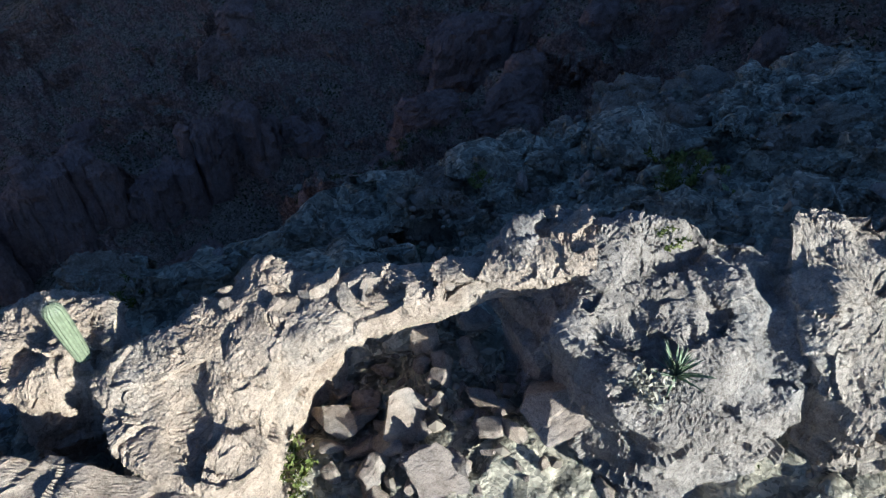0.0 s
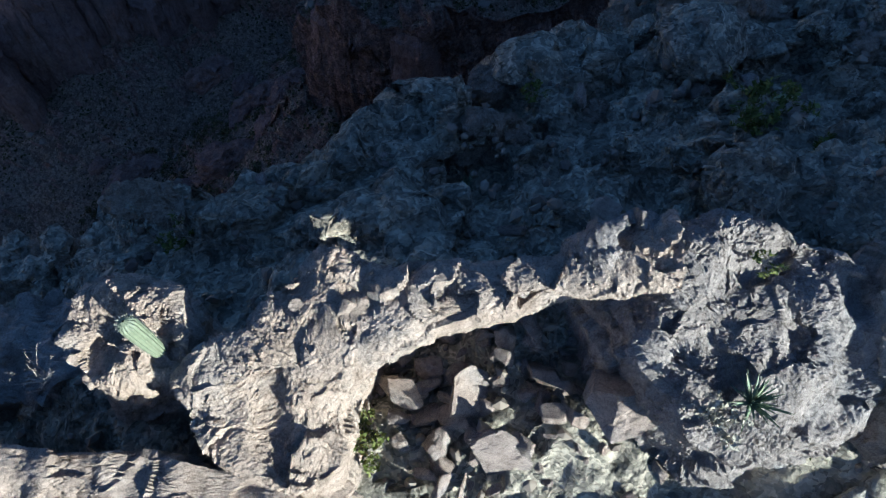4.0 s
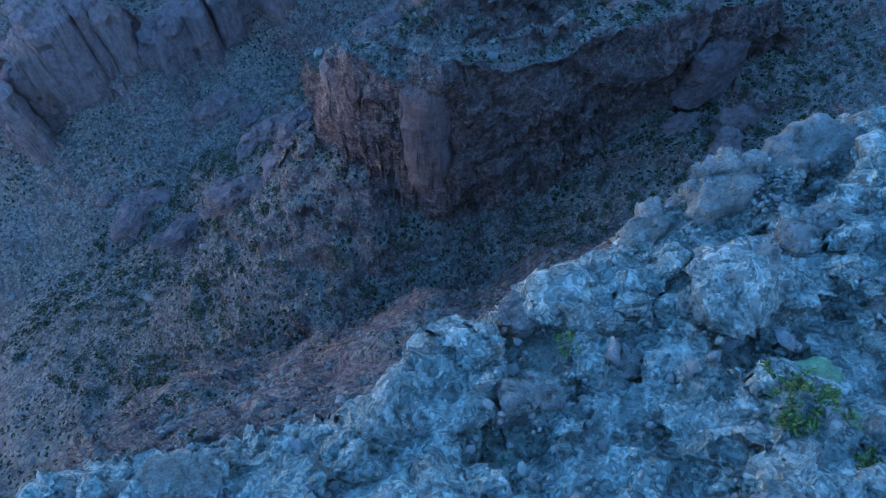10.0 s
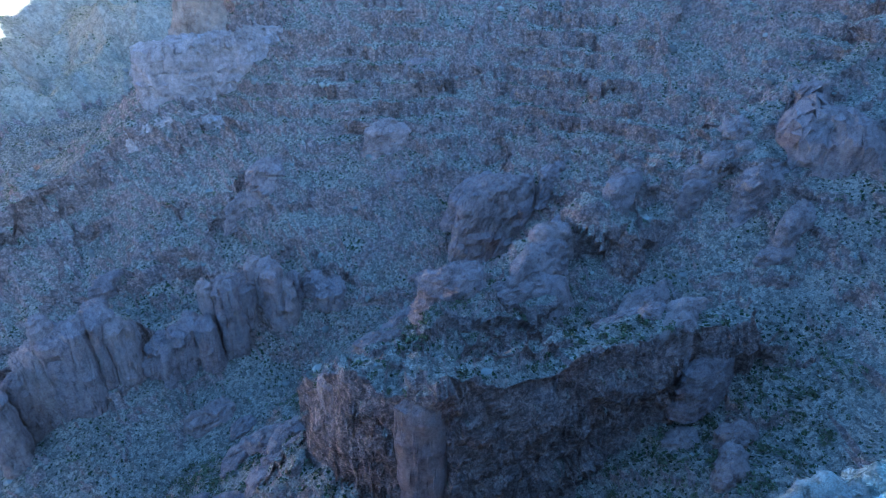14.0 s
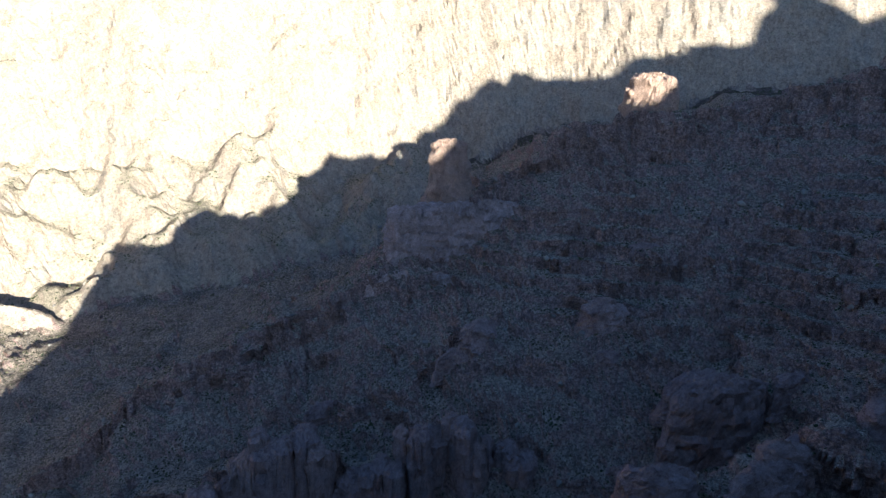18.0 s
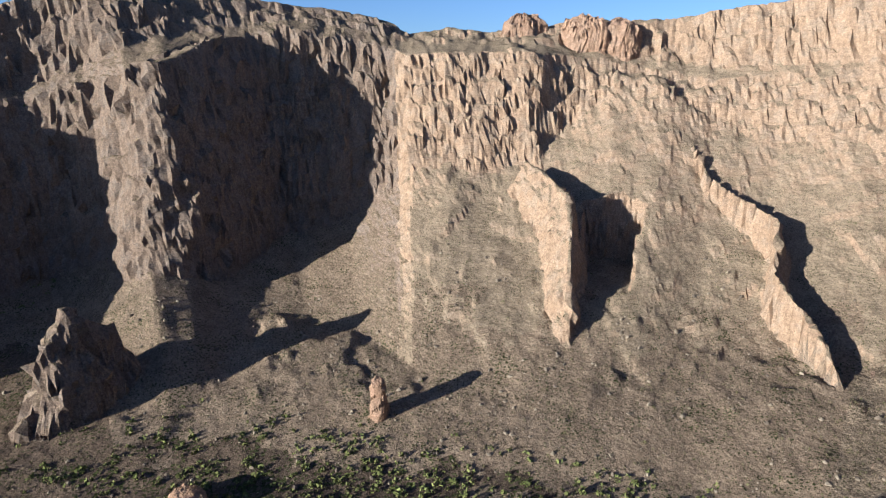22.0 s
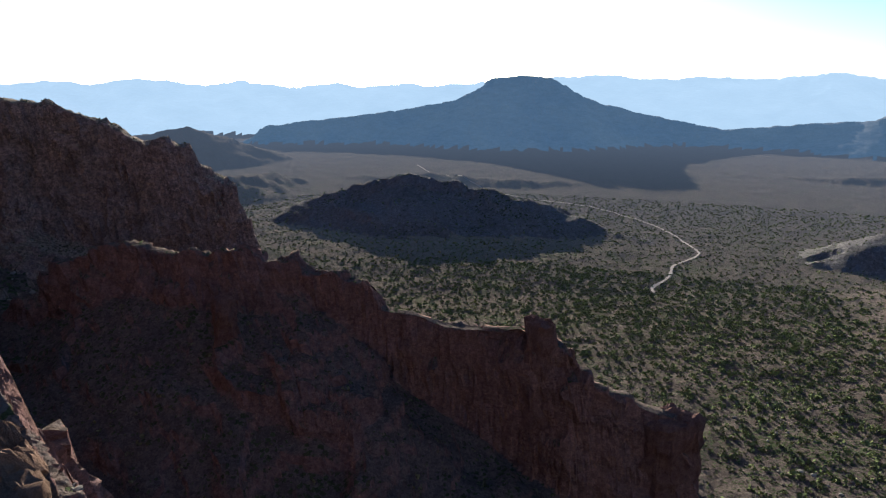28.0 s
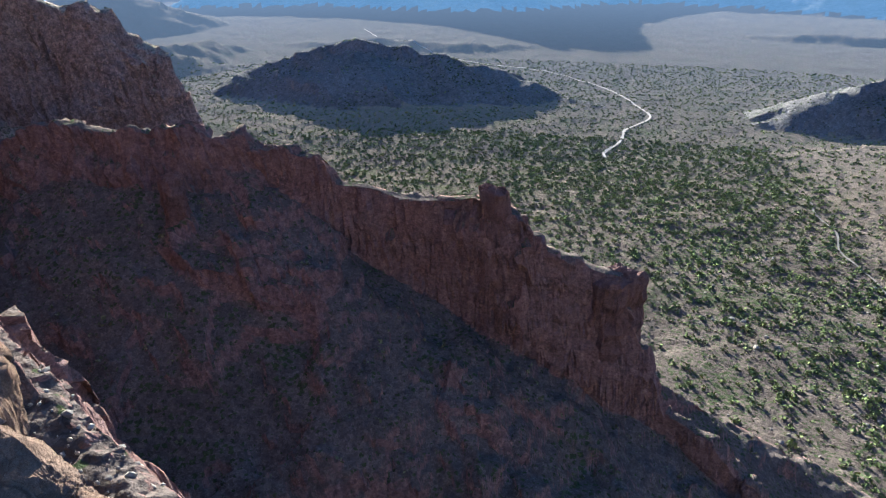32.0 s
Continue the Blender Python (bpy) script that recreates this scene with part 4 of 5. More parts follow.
def build_span():
    path = [Vector(p) for p in ((-2.4, 13.2, -20.2), (-1.2, 13.7, -19.6), (0.2, 14.1, -19.1), (1.7, 14.3, -18.85), (3.2, 14.45, -18.7), (4.4, 14.6, -18.4), (5.6, 14.6, -18.3))]
    wide, high = (1.3, 1.15, 0.85, 0.68, 0.6, 0.75, 1.0), (1.2, 0.95, 0.68, 0.55, 0.5, 0.75, 1.1)
    m, n = 190, 120
    V = []
    for k in range(m):
        f = k / (m - 1) * (len(path) - 1)
        i = min(int(f), len(path) - 2)
        t = f - i
        p, w, h = path[i].lerp(path[i + 1], t), wide[i] + t * (wide[i + 1] - wide[i]), high[i] + t * (high[i + 1] - high[i])
        for j in range(n):
            a = 2 * math.pi * j / n
            ca, sa = math.cos(a), math.sin(a)
            o = Vector((0, w * math.copysign(abs(ca) ** 0.75, ca), h * math.copysign(abs(sa) ** 0.75, sa)))
            V.append((*(p + o), ca, sa))
    V = np.array(V)
    V = V[:, :3] + np.stack([0 * V[:, 3], V[:, 3], V[:, 4]], -1) * (0.42 * fractured(V[:, :3], 0.9, 5))[:, None]
    i = np.arange(m * n).reshape(m, n)
    nx = np.roll(i, -1, axis=1)
    F = np.stack([i[:-1], i[1:], nx[1:], nx[:-1]], -1).reshape(-1, 4)
    ob = new("span", grid_mesh("span", V - list(arch.location), F, M_arch, False))
    ob.parent = arch
    return ob


build_span()
for ob in (west, east):
    ob.parent = arch
    ob.location = ob.location - arch.location

ROCK = "pale fractured rock outcrop on the ridge crest"
crag("rock_outcrop", [(-8.2, 13.7), (-7.5, 14.9), (-6.4, 14.8), (-5.5, 14.2), (-5.0, 13.2), (-5.8, 12.5), (-7.0, 12.3), (-7.8, 12.9)], -22.8, plane(-19.2, 0, 0.1, -6.5, 13.5, 0.5), M_arch, "small blocky rock outcrop beside the saguaro", "rock", 0.7, (0, 0), 0.25, 0.7, 300, 36, 36, 0.4, 11)
crag("rock_outcrop", [(-15, 11.4), (-11.5, 11.5), (-8.4, 11.0), (-6.2, 11.0), (-4.4, 10.7), (-2.6, 10.3), (-1.9, 9.4), (-2.2, 7.6), (-3.4, 5), (-9, 2.5), (-15, 4), (-17, 8)], -28.5, plane(-20.0, -0.06, 0.48, -6, 10.2, 0.6), M_arch, "broad sunlit tan rock slab below the arch", "rock", 1.4, (0, 0), 0.06, 0.26, 380, 24, 80, 0.2, 13)
crag("rock_outcrop", [(13.0, 15.0), (12.8, 13.6), (13.6, 12.6), (15.4, 12.5), (17.6, 12.8), (21, 13.4), (25.5, 13.8), (28, 15.4), (25, 18), (18, 18.2), (14, 17.4), (12.4, 15.2)], -24, lambda x, y: -18.0 + 0.10 * (x - 14) - 0.45 * max(0, y - 12.8 - 0.15 * (x - 13)) - 0.8 * max(0, 12.8 + 0.15 * (x - 13) - y) + 0.6 * noise.noise(Vector((x * 0.8, y * 0.8, 3.1))), M_mid, "orange-brown fractured rock outcrop on the ridge crest", "rock", 1.5, (0, 0), 0.10, 0.3, 360, 30, 46, 0.3, 17)
crag("rock_outcrop", [(-22, 13), (-19, 12), (-13.5, 12.6), (-10, 13.4), (-9.2, 14.6), (-10.5, 16.2), (-15, 16.8), (-20, 16)], -36, plane(-23.6, 0.45, 0.0, -12, 14, 0.9), M_grey, ROCK, "rock", 1.3, (0, 0), 0.15, 0.5, 260, 24, 26, 0.4, 19)
crag("rock_outcrop", [(26, 14), (33, 12.5), (42, 14), (46, 18), (40, 23), (30, 22), (26, 18)], -24, plane(-16.0, 0.10, 0, 30, 16, 1.5), M_mid, "brown fractured rock outcrop on the ridge crest", "rock", 2.0, (0, 0), 0.25, 0.5, 240, 20, 26, 0.4, 23)
crag("rock_outcrop", [(9.9, 12.2), (10.9, 11.0), (12.6, 11.0), (13.4, 12.4), (13.0, 14.6), (11.6, 15.6), (10.2, 15.0)], -24, plane(-18.5, -0.14, 0.50, 11.5, 13, 0.5), M_grey, ROCK, "rock", 1.0, (0, 0), 0.06, 0.5, 340, 40, 44, 0.3, 31)
crag("rock_bench", [(7.0, 8.8), (9, 9.9), (11, 11.0), (12.8, 11.6), (13.4, 9.5), (12.6, 5), (11, 2), (8.4, 3), (6.8, 6)], -30, plane(-22.0, -0.16, 0.50, 9, 9, 0.25), M_bench, "pale lichen-green rock bench below the arch", "rock", 1.2, (0, 0), 0.08, 0.26, 360, 20, 80, 0.1, 29)

# ---- scrub, trees and boulders too many to count ----
rng = np.random.default_rng(5)


def ground_at(x, y):
    """Height and steepness of the land at scattered places."""
    h, own = land(x, y)
    gx = land(x + 2.5, y)[0] - h
    gy = land(x, y + 2.5)[0] - h
    return h - near_dip(x, y), np.hypot(gx, gy) / 2.5, own


def scatter(count, r0, r1, yaw0=-38, yaw1=261):
    r = np.sqrt(rng.uniform(r0 * r0, r1 * r1, count))
    a = np.radians(rng.uniform(yaw0, yaw1, count))
    return CX - r * np.sin(a), CY + r * np.cos(a), r


def clumps(name, x, y, z, size, quads, mat, label, flat=0.75, leaf=0.42):
    """Leafy clumps, each a cloud of small tilted leaves sitting on the ground."""
    n = len(x)
    u = rng.normal(size=(n, quads, 3))
    u /= np.linalg.norm(u, axis=2, keepdims=True)
    u *= rng.uniform(0.45, 1.0, (n, quads, 1))
    u[..., 2] = np.abs(u[..., 2]) * flat
    c = np.stack([x, y, z], -1)[:, None, :] + u * size[:, None, None]
    a = rng.normal(size=(n, quads, 3))
    a /= np.linalg.norm(a, axis=2, keepdims=True)
    b = np.cross(a, rng.normal(size=(n, quads, 3)))
    b /= np.linalg.norm(b, axis=2, keepdims=True)
    s = size[:, None, None] * leaf * rng.uniform(0.6, 1.2, (n, quads, 1))
    a, b = a * s, b * s * 0.8
    V = np.stack([c - a, c - 0.2 * a - b, c + a, c + 0.3 * a + b], 2).reshape(-1, 3)
    F = np.arange(len(V)).reshape(-1, 4)
    return tagged(new(name, grid_mesh(name, V, F, mat, False)), label, "vegetation", "", "stuff")


def build_scrub():
    x, y, r = scatter(50000, 45, 620)
    z, s, own = ground_at(x, y)
    pick = (s < 0.95) & (rng.uniform(0, 1, len(x)) < 0.22 + 0.6 * np.clip(fbm(x / 40, y / 40, 3, 131) + 0.5, 0, 1))
    x, y, z, s = x[pick], y[pick], z[pick], s[pick]
    clumps("desert_scrub", x, y, z - 0.1, rng.uniform(0.45, 1.35, len(x)) * (1.15 - 0.4 * np.clip(s, 0, 1)), 7, M_scrub, "low grey-green desert scrub dotting slopes and flats")
    x, y, r = scatter(5200, 16, 75, -75, 75)
    z, s, own = ground_at(x, y)
    pick = ((x < -23) | (x > 43) | (y > 51)) & (s < 1.6) & (rng.uniform(0, 1, len(x)) < 0.25 + 0.8 * np.clip(fbm(x / 14, y / 14, 3, 133) + 0.35, 0, 1))
    x, y, z = x[pick], y[pick], z[pick]
    clumps("flank_scrub", x, y, z, rng.uniform(0.18, 0.62, len(x)), 26, M_scrub, "small dry bushes on the shaded flank below the arch", 0.9, 0.22)
    # greener trees along the wash and over the near plain
    x, y, r = scatter(62000, 120, 860)
    d, zb, _, t = along(x, y, VALLEYS[0][0])
    z, s, own = ground_at(x, y)
    yaw = np.degrees(np.arctan2(-(x - CX), y - CY)) % 360
    flat = np.where(yaw < 172, np.clip((-203 - z + 5 * fbm(x / 30, y / 30, 2, 137)) / 5, 0, 1), 1.0)
    keep = np.where(yaw < 172, 0.95 * flat, np.exp(-(d / (40 + 0.22 * r)) ** 2) + 0.36 * (own == 0))
    keep = keep * np.where(r > apron_line(yaw) + 150 * fbm(x / 40, y / 40, 4, 218) + rng.normal(0, 14, len(x)), 0.14, 1.0)
    pick = (s < 0.5) & (rng.uniform(0, 1, len(x)) < keep) & (yaw > 66) & (yaw < 262)
    x, y, z = x[pick], y[pick], z[pick]
    clumps("valley_trees", x, y, z - 0.1, rng.uniform(1.3, 3.0, len(x)), 13, M_tree, "green palo verde and mesquite trees crowding the wash", 1.0, 0.40)
    # dark thicket in the gully under the spur
    x, y, r = scatter(6500, 42, 170, -42, 66)
    z, s, own = ground_at(x, y)
    pick = (z < -0.55 * r - 22) & (s < 1.0) & (rng.uniform(0, 1, len(x)) < 0.3 + 0.9 * np.clip(fbm(x / 16, y / 16, 3, 135) + 0.3, 0, 1))
    x, y, z = x[pick], y[pick], z[pick]
    clumps("gully_thicket", x, y, z - 0.1, rng.uniform(0.6, 1.7, len(x)), 22, M_scrub, "dark bushes filling the gully under the spur", 1.0, 0.28)
    # far plain, larger and fewer
    x, y, r = scatter(26000, 600, 1500, 138, 258)
    z, s, own = ground_at(x, y)
    pick = s < 0.4
    x, y, z = x[pick], y[pick], z[pick]
    clumps("plain_scrub", x, y, z - 0.1, rng.uniform(1.3, 2.8, len(x)), 7, M_tree, "scattered scrub over the far desert plain", 0.8, 0.5)


def stones(name, x, y, z, size, mat, label):
    """Small angular stones lying about."""
    n = len(x)
    bm = bmesh.new()
    bmesh.ops.create_icosphere(bm, subdivisions=1, radius=1)
    v0 = np.array([v.co for v in bm.verts])
    f0 = np.array([[v.index for v in f.verts] for f in bm.faces])
    bm.free()
    k = len(v0)
    V = v0[None] * (1 + rng.uniform(-0.32, 0.25, (n, k, 1))) * rng.uniform(0.6, 1.2, (n, 1, 3)) * size[:, None, None]
    a = rng.uniform(0, 6.283, n)
    ca, sa = np.cos(a)[:, None], np.sin(a)[:, None]
    V = np.stack([V[..., 0] * ca - V[..., 1] * sa, V[..., 0] * sa + V[..., 1] * ca, V[..., 2]], -1)
    V = V + np.stack([x, y, z], -1)[:, None, :]
    F = (f0[None] + (np.arange(n) * k)[:, None, None]).reshape(-1, 3)
    return tagged(new(name, grid_mesh(name, V.reshape(-1, 3), F, mat, False)), label, "stones", "", "stuff")


def build_boulders():
    x, y, r = scatter(12000, 45, 520)
    z, s, own = ground_at(x, y)
    pick = (s > 0.12) & (s < 1.1) & (fbm(x / 60, y / 60, 2, 141) > -0.25) & (own != OWNERS.index('red_cliff_ridge'))
    x, y, z = x[pick], y[pick], z[pick]
    stones("scattered_boulders", x, y, z, 0.25 + 1.5 * rng.uniform(0, 1, len(x)) ** 6 + rng.uniform(0, 0.45, len(x)), M_stone, "pale boulders strewn over the talus slopes")
    x, y, r = scatter(7000, 16, 80, -75, 75)
    z, s, own = ground_at(x, y)
    pick = ((x < -23) | (x > 43) | (y > 51)) & (fbm(x / 12, y / 12, 3, 143) > -0.1)
    x, y, z = x[pick], y[pick], z[pick]
    stones("flank_boulders", x, y, z, 0.12 + 0.9 * rng.uniform(0, 1, len(x)) ** 4, M_stone, "loose rocks on the steep shaded flank")
    x, y = rng.uniform(-20, 34, 8000), rng.uniform(0, 40, 8000)
    z = near_height(x, y)
    keep = rng.uniform(0, 1, len(x)) < 0.35 + 0.65 * (fbm(x / 4, y / 4, 3, 151) > 0)
    x, y, z = x[keep], y[keep], z[keep]
    stones("loose_rubble", x, y, z + 0.02, 0.05 + 0.22 * rng.uniform(0, 1, len(x)) ** 3, M_stone, "loose angular stones littering the ridge ground")


build_scrub()
build_boulders()

# ---- rock towers, columns and knobs ----
def pillar(name, yaw, r, foot, top, wide, mat, label, category, seed, long=1.0, turn=0.0, batter=0.45, size=None, amp=0.5, group="", n=90, dome=0.5):
    cx, cy, _ = P(yaw, r, 0)
    rnd = random.Random(seed)
    pts = []
    for k in range(9):
        a = 2 * math.pi * k / 9
        q = wide * rnd.uniform(0.75, 1.2)
        u, v = q * math.cos(a) * long, q * math.sin(a)
        t = radians(turn)
        pts.append((cx + u * math.cos(t) - v * math.sin(t), cy + u * math.sin(t) + v * math.cos(t)))
    size = size or wide * 0.8
    return crag(name, pts, foot, plane(top, 0, 0, cx, cy, 0.12 * wide), mat, label, category, size, (0, 0), batter, amp, n, 22, 10, dome, seed, "", group)


COLUMN_TOPS = ((9, 12, 15.7, 18, 20.8, 23.6, 27.7, 31, 33.2, 35, 37, 40, 43, 47), (-160, -152, -143, -136, -126, -132, -137, -146, -150, -134, -130, -124, -134, -142))
rnd = random.Random(8)
for k in range(30):
    yaw = 48 - 1.32 * k + rnd.uniform(-0.5, 0.5)
    rr = 210 + rnd.uniform(-6, 5) + (6 if 19 < yaw < 24 else 0)
    pillar("rock_column", yaw, rr, -196, np.interp(yaw, *COLUMN_TOPS) + rnd.uniform(-7, 4), rnd.uniform(3.2, 6.4), M_darkrock, "rounded brown rock column in a row of columns", "rock column", 40 + k, rnd.uniform(1.0, 1.6), 90 + yaw, rnd.uniform(0.3, 0.7), 3.4, 0.55, "rock columns", 90, 0.9)
pillar("rock_tower", 21.5, 325, -86, -33.5, 8, M_tower, "squat rock tower with a sunlit top", "rock tower", 71, 1.1, 20, 1.0)
crag("cliff_band", [P(*p, 0)[:2] for p in ((27, 308), (24, 306), (20, 307), (15, 309), (10, 315), (9.5, 324), (16, 324), (24, 324), (27.5, 318))], -104, plane(-66, 0, 0, 0, 0, 4.0), M_band, "pale pinkish layered cliff band below the tower", "cliff", 5.0, (0, 0), 0.10, 0.6, 260, 40, 12, 0.6, 171)
crag("cliff_band", [P(*p, 0)[:2] for p in ((29.5, 300), (25, 297), (20, 298), (19.5, 308), (25, 310), (29.5, 309))], -134, plane(-99, 0, 0, 0, 0, 3.0), M_band, "pale pinkish layered cliff band below the tower", "cliff", 5.0, (0, 0), 0.10, 0.6, 200, 36, 10, 0.6, 173)
pillar("rock_dome", 3.9, 358, -36, -0.5, 10, M_tower, "pale rock knob catching sunlight on the slope crest", "rock", 72, 1.5, -10, 0.4)
pillar("rock_tower", 115.2, 342, -212, -176, 5.5, M_tower, "small tan rock tower on the canyon floor", "rock tower", 73, 1.0, 0, 0.4)
pillar("rock_dome", 134.2, 300, -226, -203, 9, M_tower, "rounded tan boulder outcrop near the wash", "rock", 74, 1.4, 60, 0.5)
pillar("rock_pillar", 14.2, 107, -172, -97, 5.2, M_darkrock, "dark sheer rock pillar at the spur end", "rock pillar", 75, 1.1, 60, 0.12, 4.0, 0.3, "", 150)
pillar("rock_pillar", 5.0, 95, -165, -95, 5.6, M_darkrock, "broad dark rock pillar beside the spur cliff", "rock pillar", 76, 1.2, 40, 0.12, 4.0, 0.3, "", 150)
pillar("rock_dome", 327.6, 222, -125, -66, 20, M_darkrock, "big rounded reddish rock knob on the spur", "rock", 77, 1.1, 0, 0.25, 12.0, 0.6, "", 130)
pillar("rock_dome", 356, 224, -150, -108, 7, M_darkrock, "brown jagged rock outcrop above the gully", "rock", 78, 2.6, 28, 0.5, 5.0, 0.7)
pillar("rock_pinnacle", 213.2, 150, -120, -59, 3.6, M_redrock, "thin red pinnacle at the cliff edge", "pinnacle", 79, 1.2, 30, 0.4, 3.5, 0.5)
pillar("rock_pillar", 200.5, 151, -145, -82, 6, M_redrock, "broken dark red pillar below the cliff rim", "rock pillar", 81, 1.3, 50, 0.4, 5.0, 0.5)
pillar("rock_pillar", 243.5, 165, -92, -55, 2.6, M_redrock, "leaning red rock pillar on the dark slope", "rock pillar", 83, 1.3, 80, 0.6, 3.5, 0.5)
for i, (yaw, r, top, w) in enumerate(((69.5, 702, 90, 20), (96, 690, 70, 14), (93, 690, 66, 11), (101.5, 690, 74, 13))):
    pillar("crest_rock", yaw, r + 4, top - 120, top - 9, w * 1.4, M_tower, "rounded reddish rock on the canyon rim", "rock", 90 + i, 1.3, yaw, 0.6, w * 0.7, 0.7, "rim rocks", 90, 1.2)


def ground_height(yaw, r):
    x, y, _ = P(yaw, r, 0)
    return float(land(np.array([x]), np.array([y]))[0][0])


# rock ribs breaking out of the spur and of the slope behind it
rnd = random.Random(31)
for i in range(64):
    yaw, r = (rnd.uniform(20, 46), rnd.uniform(125, 190)) if i % 4 == 3 and i < 56 else (rnd.uniform(-34, 10), rnd.uniform(118, 215)) if i < 56 else (rnd.uniform(-12, 40), rnd.uniform(235, 300))
    z, w = ground_height(yaw, r), rnd.uniform(2.2, 5.8) * (1 if i < 56 else 1.3)
    pillar("rock_rib" if i < 56 else "slope_rib", yaw, r, z - 12, z + w * rnd.uniform(0.5, 1.1), w, M_darkrock, "rough reddish rib of rock", "rock", 160 + i, rnd.uniform(1.4, 3.0), rnd.uniform(10, 60), 0.35, w * 0.6, 0.6, "rock ribs", 60, 0.9)
for i, (x, y, w, lng, turn) in enumerate(((3.2, 27.0, 1.2, 2.3, 28), (8.3, 31.2, 1.2, 2.4, 52), (12.2, 33.3, 1.4, 2.2, 35), (17, 36, 1.6, 2.2, 35), (6.5, 24, 0.8, 1.9, 20), (11, 27.5, 1.0, 2.0, 40), (14.4, 30, 1.1, 2.0, 40), (-9.5, 20.0, 0.9, 2.4, -5), (-13.5, 19.4, 1.0, 2.4, -8), (-5.2, 20.2, 0.7, 2.0, 10), (2.2, 22.6, 0.7, 2.0, 15), (16.4, 26, 1.1, 1.8, 25), (21.5, 31.5, 1.3, 2.0, 35), (25, 37.5, 1.7, 2.2, 40), (19.5, 27.5, 1.2, 1.6, 30), (-16.5, 18.4, 0.9, 2.2, -12))):
    z = float(near_height(np.array([x * 1.0]), np.array([y * 1.0]))[0])
    yaw, r = math.degrees(math.atan2(-(x - CX), y - CY)), math.hypot(x - CX, y - CY)
    pillar("flank_outcrop", yaw, r, z - 3, z + 0.5 * w, 0.8 * w, M_flank, "tan banded rock ledge on the shaded flank", "rock", 130 + i, lng, turn, 0.2, 0.9, 0.75, "flank outcrops", 140, 0.3)
pillar("lichen_boulder", math.degrees(math.atan2(-12.4, 23.4 - CY)), math.hypot(12.4, 23.4 - CY), -24, float(near_height(np.array([12.4]), np.array([23.4]))[0]) + 0.6, 0.9, M_lichen, "yellow-green lichen-covered boulder on the shaded flank", "boulder", 150, 1.3, 10, 0.2, 0.8, 0.3, "", 110, 0.5)


# each formation belongs to the ridge that it stands on
for whole, kinds in (("hoodoo_ridge", ("rock_column",)), ("tower_ridge", ("slope_rib", "cliff_band")), ("west_wall", ("crest_rock",)), ("rock_spur", ("rock_rib", "rock_pillar", "rock_pillar.001")), ("red_cliff_ridge", ("rock_pinnacle", "rock_pillar.002", "rock_pillar.003"))):
    for ob in list(scene.objects):
        if (ob.name in kinds or ob.name.split(".")[0] in kinds and ob.name.split(".")[0] != "rock_pillar") and whole in bpy.data.objects:
            ob.parent = bpy.data.objects[whole]
            for key in ("category", "group"):
                if key in ob:
                    del ob[key]


# ---- boulders under the arch ----
def boulder_mesh(seed, cuts=13, fine=3):
    rnd = random.Random(seed)
    bm = bmesh.new()
    bmesh.ops.create_icosphere(bm, subdivisions=fine, radius=1.0)
    for _ in range(cuts):
        nrm = Vector((rnd.gauss(0, 1), rnd.gauss(0, 1), rnd.gauss(0, 0.8))).normalized()
        d = rnd.uniform(0.32, 0.66)
        for v in bm.verts:
            over = v.co.dot(nrm) - d
            if over > 0:
                v.co -= nrm * over
    P0 = np.array([v.co for v in bm.verts])
    P0 *= (1 + 0.16 * fractured(P0, 0.55, seed))[:, None]
    for v, p in zip(bm.verts, P0):
        v.co = p
    me = bpy.data.meshes.new("boulder")
    bm.to_mesh(me)
    bm.free()
    me.materials.append(M_rubble)
    return me


BOULDERS = [boulder_mesh(200 + i) for i in range(7)]
SLABS = [boulder_mesh(220 + i, 11, 5) for i in range(4)]


def boulder(x, y, size, i, squash=0.7, label="angular tan boulder in the rubble under the arch", lift=0.25):
    ob = new("boulder", SLABS[i % 4] if size > 0.45 and i < 20 and lift > 0.3 else BOULDERS[i % 7])
    z = float(near_height(np.array([x]), np.array([y]))[0])
    ob.matrix_world = Matrix.LocRotScale((x, y, z + lift * size), Euler((0.5 * math.sin(i * 3.7), 0.5 * math.sin(i * 5.1), i * 2.4)), (size, size * (0.7 + 0.3 * math.sin(i)), size * squash))
    return tagged(ob, label, "boulder", "rubble")


BIG = "large angular pinkish boulder in the rubble under the arch"
boulder(4.75, 12.5, 1.75, 2, 0.6, "large sharp-edged tan slab leaning in the rubble", 0.45)
boulder(2.05, 11.3, 1.15, 4, 0.8, BIG, 0.35)
boulder(1.25, 12.7, 0.85, 1, 0.9, BIG, 0.35)
boulder(-0.45, 12.9, 0.85, 5, 0.85, BIG, 0.35)
boulder(0.5, 11.6, 0.7, 3, 0.8, BIG, 0.35)
boulder(4.7, 14.4, 0.7, 6, 0.7, "grey flat boulder in the shade of the arch", 0.35)
boulder(3.2, 15.1, 0.75, 7, 0.7, "grey flat boulder in the shade of the arch", 0.35)
boulder(1.9, 14.6, 0.7, 8, 0.8, BIG, 0.35)
boulder(3.2, 13.2, 0.65, 9, 0.8, BIG, 0.35)
boulder(5.9, 11.0, 0.6, 10, 0.6, BIG, 0.35)
rnd = random.Random(12)
for i in range(120):
    boulder(rnd.uniform(-1.4, 5.2), rnd.uniform(10.4, 16.2), rnd.uniform(0.16, 0.55) ** 1.0, i, rnd.uniform(0.55, 0.9))
for i in range(46):
    boulder(rnd.uniform(-5, 14), rnd.uniform(6.5, 10.4), rnd.uniform(0.12, 0.38), i + 3, rnd.uniform(0.5, 0.9), "small angular rock on the stony slope")
